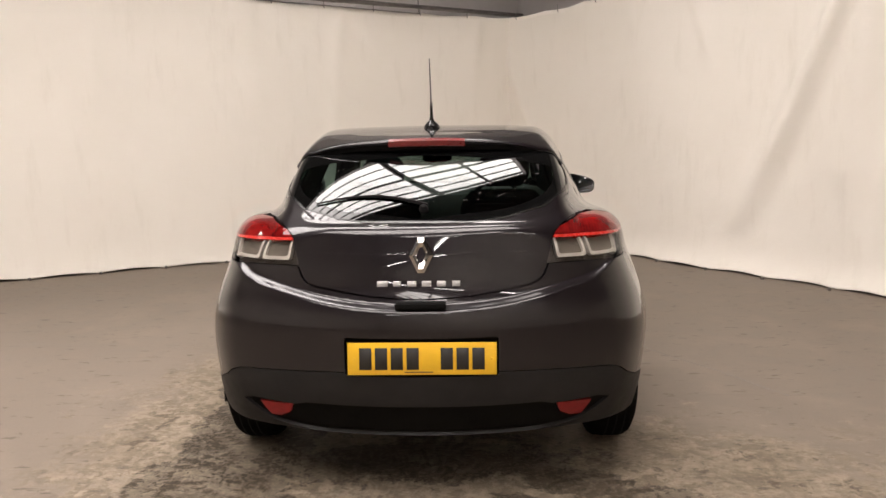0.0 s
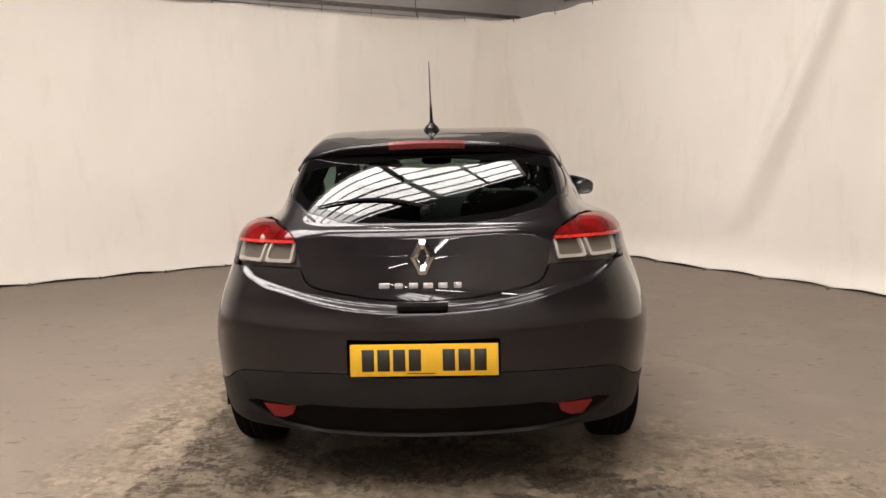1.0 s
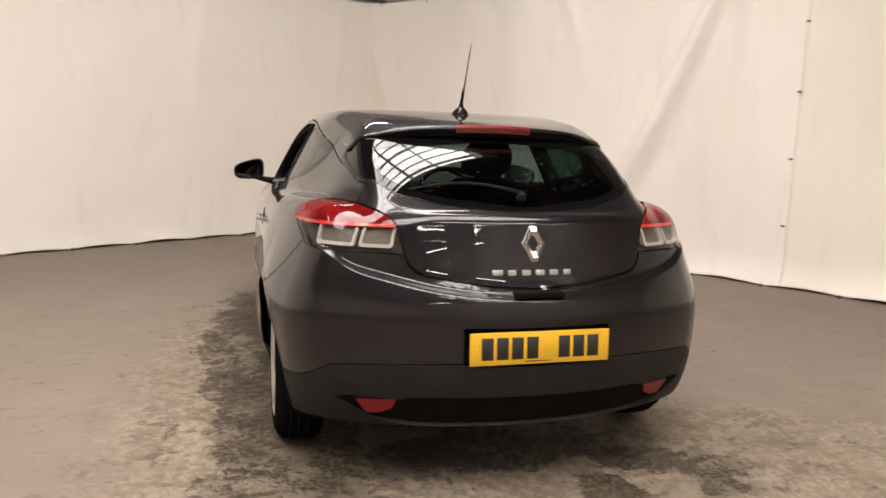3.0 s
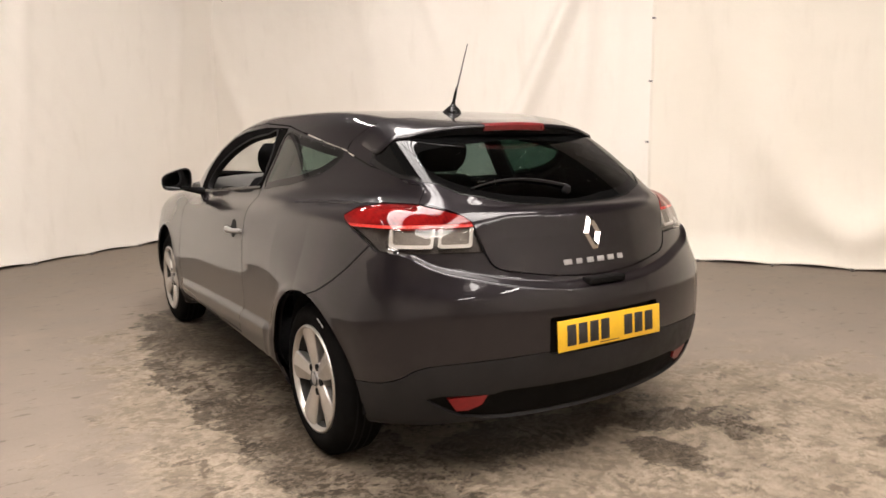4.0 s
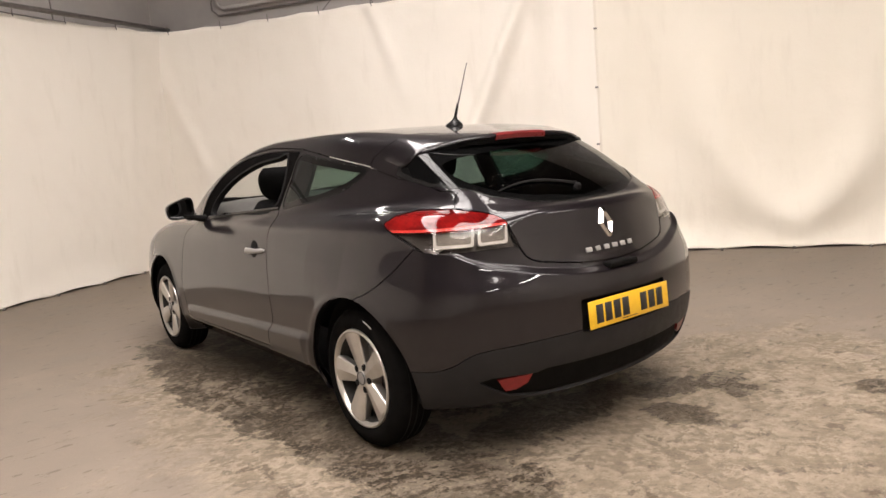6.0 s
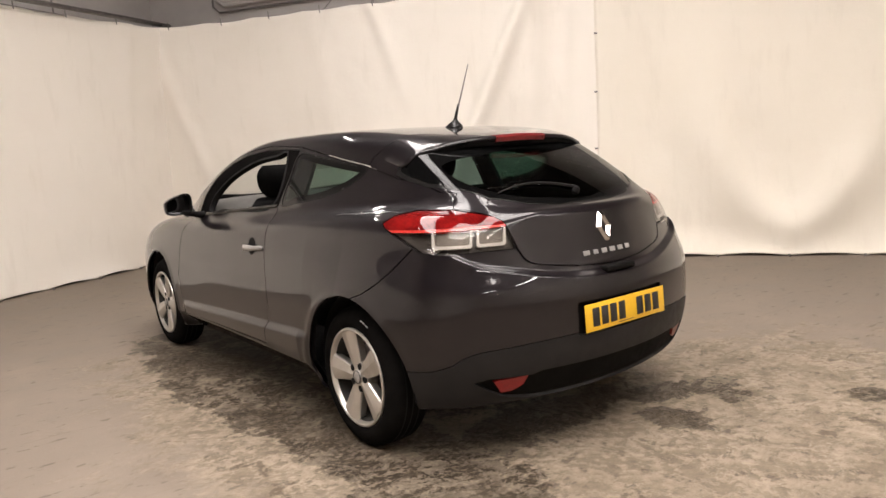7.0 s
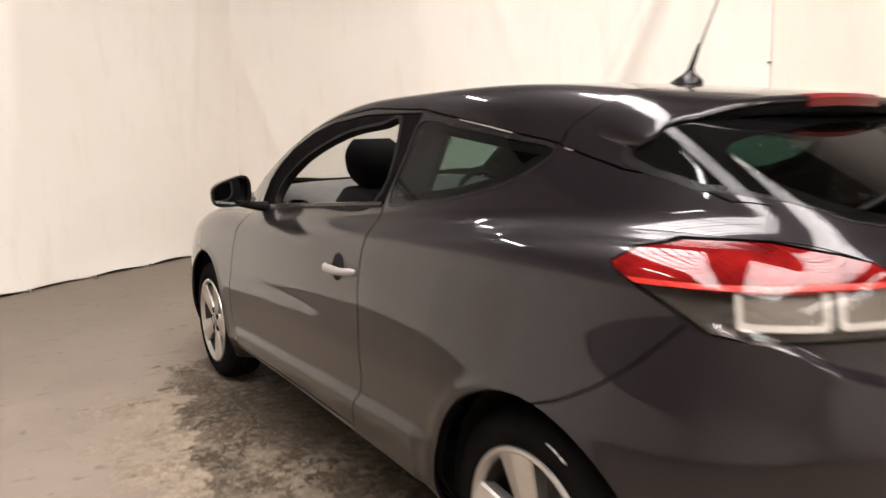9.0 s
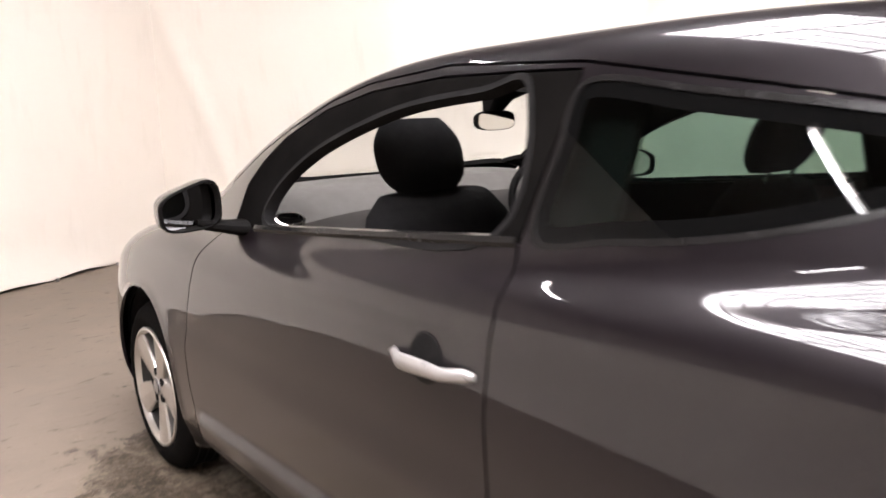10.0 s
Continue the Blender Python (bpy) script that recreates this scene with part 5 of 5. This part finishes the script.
for ob in [o for o in car.children if o.name.startswith("door") and "mirror" not in o.name]:
    sx = -1 if "." not in ob.name else 1
    xa = skin_x(1.72, 0.845)
    # dark disc on the skin paints the recess's shade, then the pull itself
    rings = []
    for k, o in ((1.0, 0.0015), (0.93, 0.003), (0.5, 0.0035), (0.01, 0.0035)):
        ring = []
        for t in np.linspace(0, 2 * math.pi, 32, endpoint=False):
            y, z = 1.755 + 0.047 * k * math.cos(t), 0.842 + 0.046 * k * math.sin(t)
            ring.append((sx * (skin_x(y, z) + o), y, z))
        rings.append(ring)
    part("recess_shade", loft(rings, True, False), MAT_SHADE, ob, "dark disc painted as the handle recess's shade", False)
    rings = []
    for s in np.linspace(0, 1, 13):
        y = 1.855 - 0.235 * s
        z = 0.832 + 0.008 * s
        o = 0.004 + 0.034 * min(1, math.sin(math.pi * min(max(s, 0.03), 0.97)) * 1.5)
        h = 0.0165 * (0.72 + 0.28 * math.sin(math.pi * min(s * 1.3, 1))) if s < 0.9 else 0.013
        h = h if 0.02 < s < 0.98 else 0.006
        x = skin_x(y, z)
        rings.append([Vector((sx * (x + o - 0.008 + 0.009 * math.cos(t)), y, z + h * math.sin(t))) for t in np.linspace(0, 2 * math.pi, 12, endpoint=False)])
    part("door_handle", loft(rings), MAT_SATIN, ob, "satin silver pull handle")
    # bright-edged belt strip under the window
    rings = []
    for y in np.linspace(1.64, 2.62, 24):
        z = 1.047 - 0.0705 * (y - 1.632)
        x = skin_x(y, z)
        rings.append([(sx * (x + 0.006), y, z - 0.008), (sx * (x + 0.008), y, z), (sx * (x + 0.003), y, z + 0.010), (sx * (x - 0.02), y, z + 0.011), (sx * (x - 0.02), y, z - 0.008)])
    part("belt_strip", loft(rings), MAT_GLOSS_BLACK, ob, "black strip along the window sill")

# ---- cabin ----
def seat(x, y, headrest_up, lean, wide):
    """Front seat facing forward; lean: how far its back's top lies in front of (+) or behind its foot."""
    s = new("front_seat")
    s.parent = car
    s["label"] = "black fabric front seat with a headrest"
    top = y + lean
    rings = []
    for k in np.linspace(0, 1, 13):
        z = 0.50 + 0.545 * k
        w = 0.255 - 0.012 * k - 0.10 * max(0, k - 0.86) ** 1.5 * 10
        d = 0.080 - 0.02 * k - 0.02 * max(0, k - 0.9) * 10
        rings.append(ellipse_ring((x, y + lean * k, z), (w, 0, 0), (0, d, 0.02), 28, 3.4))
    part("backrest", loft(rings), MAT_FABRIC, s, "", True, 60)
    part("cushion", rounded_box(x, y + 0.26, 0.43, 0.50, 0.52, 0.17, 0.06, 4), MAT_FABRIC, s)
    hz, hy = 1.16 + headrest_up, top + 0.03 + lean * 0.35
    rings = []
    for k in np.linspace(-1, 1, 13):
        w = wide * (1 - 0.38 * abs(k) ** 2.2 if k > 0 else 1 - 0.30 * abs(k) ** 3)
        d = 0.062 * (1 - abs(k) ** 3 * 0.45)
        rings.append(ellipse_ring((x, hy + lean * 0.22 * k, hz + 0.098 * k), (w, 0, 0), (0, d, 0.0), 28, 2.6))
    part("headrest", loft(rings), MAT_FABRIC, s, "black headrest", True, 40)
    for dx in (-0.07, 0.07):
        part("headrest_post", tube_bm([(x + dx, top - lean * 0.1, 1.0), (x + dx, hy, hz - 0.07)], 0.006, 12), MAT_CHROME, s, "chrome headrest post")


seat(-0.39, 2.20, 0.0, 0.13, 0.140)
seat(0.37, 1.93, 0.02, -0.16, 0.150)
rear = new("rear_seat")
rear.parent = car
rear["label"] = "black fabric rear bench"
rings = []
for k in np.linspace(0, 1, 6):
    rings.append(ellipse_ring((0, 1.28 - 0.20 * k, 0.48 + 0.45 * k), (0.62 - 0.06 * k, 0, 0), (0, 0.09 - 0.02 * k, 0.02), 28, 4))
part("bench_back", loft(rings), MAT_FABRIC, rear, "", True, 60)
part("bench_cushion", rounded_box(0, 1.52, 0.44, 1.2, 0.5, 0.18, 0.06, 4), MAT_FABRIC, rear)
for x in (-0.3, 0.3):
    part("bench_headrest", rounded_box(x, 1.07, 0.985, 0.24, 0.09, 0.10, 0.035, 4), MAT_FABRIC, rear)
part("parcel_shelf", rounded_box(0, 0.78, 0.905, 1.1, 0.55, 0.03, 0.01, 2), MAT_SHADE, car, "dark parcel shelf")
rings = []
for x in np.linspace(-0.74, 0.74, 17):
    b = 0.015 * math.cos(x * 2.2) + (0.012 if x > 0.1 else 0.0)
    e = -0.05 * (abs(x) / 0.74) ** 4
    rings.append([(x, 2.86, 0.62), (x, 2.78, 0.82), (x, 2.80, 0.955 + b + e), (x, 2.88, 1.014 + b + e), (x, 3.03, 1.042 + b * 0.5 + e), (x, 3.17, 1.045 + e), (x, 3.22, 1.02 + e), (x, 3.2, 0.6)])
dash = part("dashboard", loft(rings), MAT_DASH, car, "grey plastic dashboard", True, 30)
for x in (-0.60, 0.60):
    rings = [ellipse_ring((x, 2.805 - o * 0.5, 0.958 + o), (0.05 * k, 0, 0), (0, 0.028 * k, 0.017 * k), 24, 2.4) for o, k in ((-0.02, 1.0), (0.008, 1.0), (0.009, 0.84), (-0.012, 0.8))]
    part("air_vent_ring", loft(rings, True, False), MAT_CHROME, dash, "silver-edged oval air vent")
    for k in (-1, 0, 1):
        part("vent_slat", rounded_box(x, 2.805 + 0.014 * k, 0.953 + 0.008 * k, 0.078, 0.004, 0.012, 0.001, 1), MAT_BLACK, dash)
part("dash_slot", rounded_box(-0.25, 3.05, 1.027, 0.5, 0.04, 0.008, 0.003, 1), MAT_BLACK, dash, "dark demister slot")
part("dash_slot", rounded_box(-0.55, 3.12, 1.004, 0.2, 0.03, 0.008, 0.003, 1), MAT_BLACK, dash, "dark demister slot")
# steering wheel on the right
rings = []
for t in np.linspace(0, 2 * math.pi, 40, endpoint=False):
    c = Vector((0.37 + 0.185 * math.cos(t), 2.62 + 0.07 * math.sin(t), 0.90 + 0.17 * math.sin(t)))
    out = Vector((math.cos(t), 0.38 * math.sin(t), 0.92 * math.sin(t)))
    rings.append([c + out * (0.014 * math.cos(q)) + Vector((0, -0.92, 0.38)) * (0.014 * math.sin(q)) for q in np.linspace(0, 2 * math.pi, 10, endpoint=False)])
rings.append(rings[0])
sw = part("steering_wheel", loft(rings, True, False), MAT_BLACK, car, "black steering wheel")
part("wheel_boss", rounded_box(0.37, 2.64, 0.89, 0.17, 0.05, 0.12, 0.02, 3), MAT_BLACK, sw)
part("wheel_spoke", rounded_box(0.37, 2.64, 0.90, 0.35, 0.02, 0.03, 0.008, 2), MAT_BLACK, sw)
# inner mirror
im = new("inner_mirror")
im.parent = car
im["label"] = "rear-view mirror on a black stalk at the windscreen"
rings = [ellipse_ring((-0.035, 2.47 + o, 1.243), (0.100 * k, 0.020 * k, 0), (0, 0, 0.031 * k), 24, 3.4) for o, k in ((0.0, 1.0), (0.02, 0.95), (0.032, 0.6), (0.034, 0.02))]
part("inner_mirror_shell", loft(rings), MAT_BLACK, im)
rings = [ellipse_ring((-0.035, 2.467, 1.243), (0.100 * k, 0.020 * k, 0), (0, 0, 0.031 * k), 24, 3.4) for k in (0.93, 0.01)]
part("inner_mirror_glass", loft(rings, True, False), MAT_MIRROR, im, "mirror glass", False)
rings = [ellipse_ring((-0.03, 2.495, 1.262), (0.03, 0, 0), (0, 0.02, 0), 12), ellipse_ring((-0.01, 2.49, 1.305), (0.045, 0, 0), (0, 0.05, 0), 12), ellipse_ring((0, 2.45, skin_z(0, 2.45) - 0.012), (0.06, 0, 0), (0, 0.08, 0.03), 12)]
part("inner_mirror_stalk", loft(rings), MAT_BLACK, im)
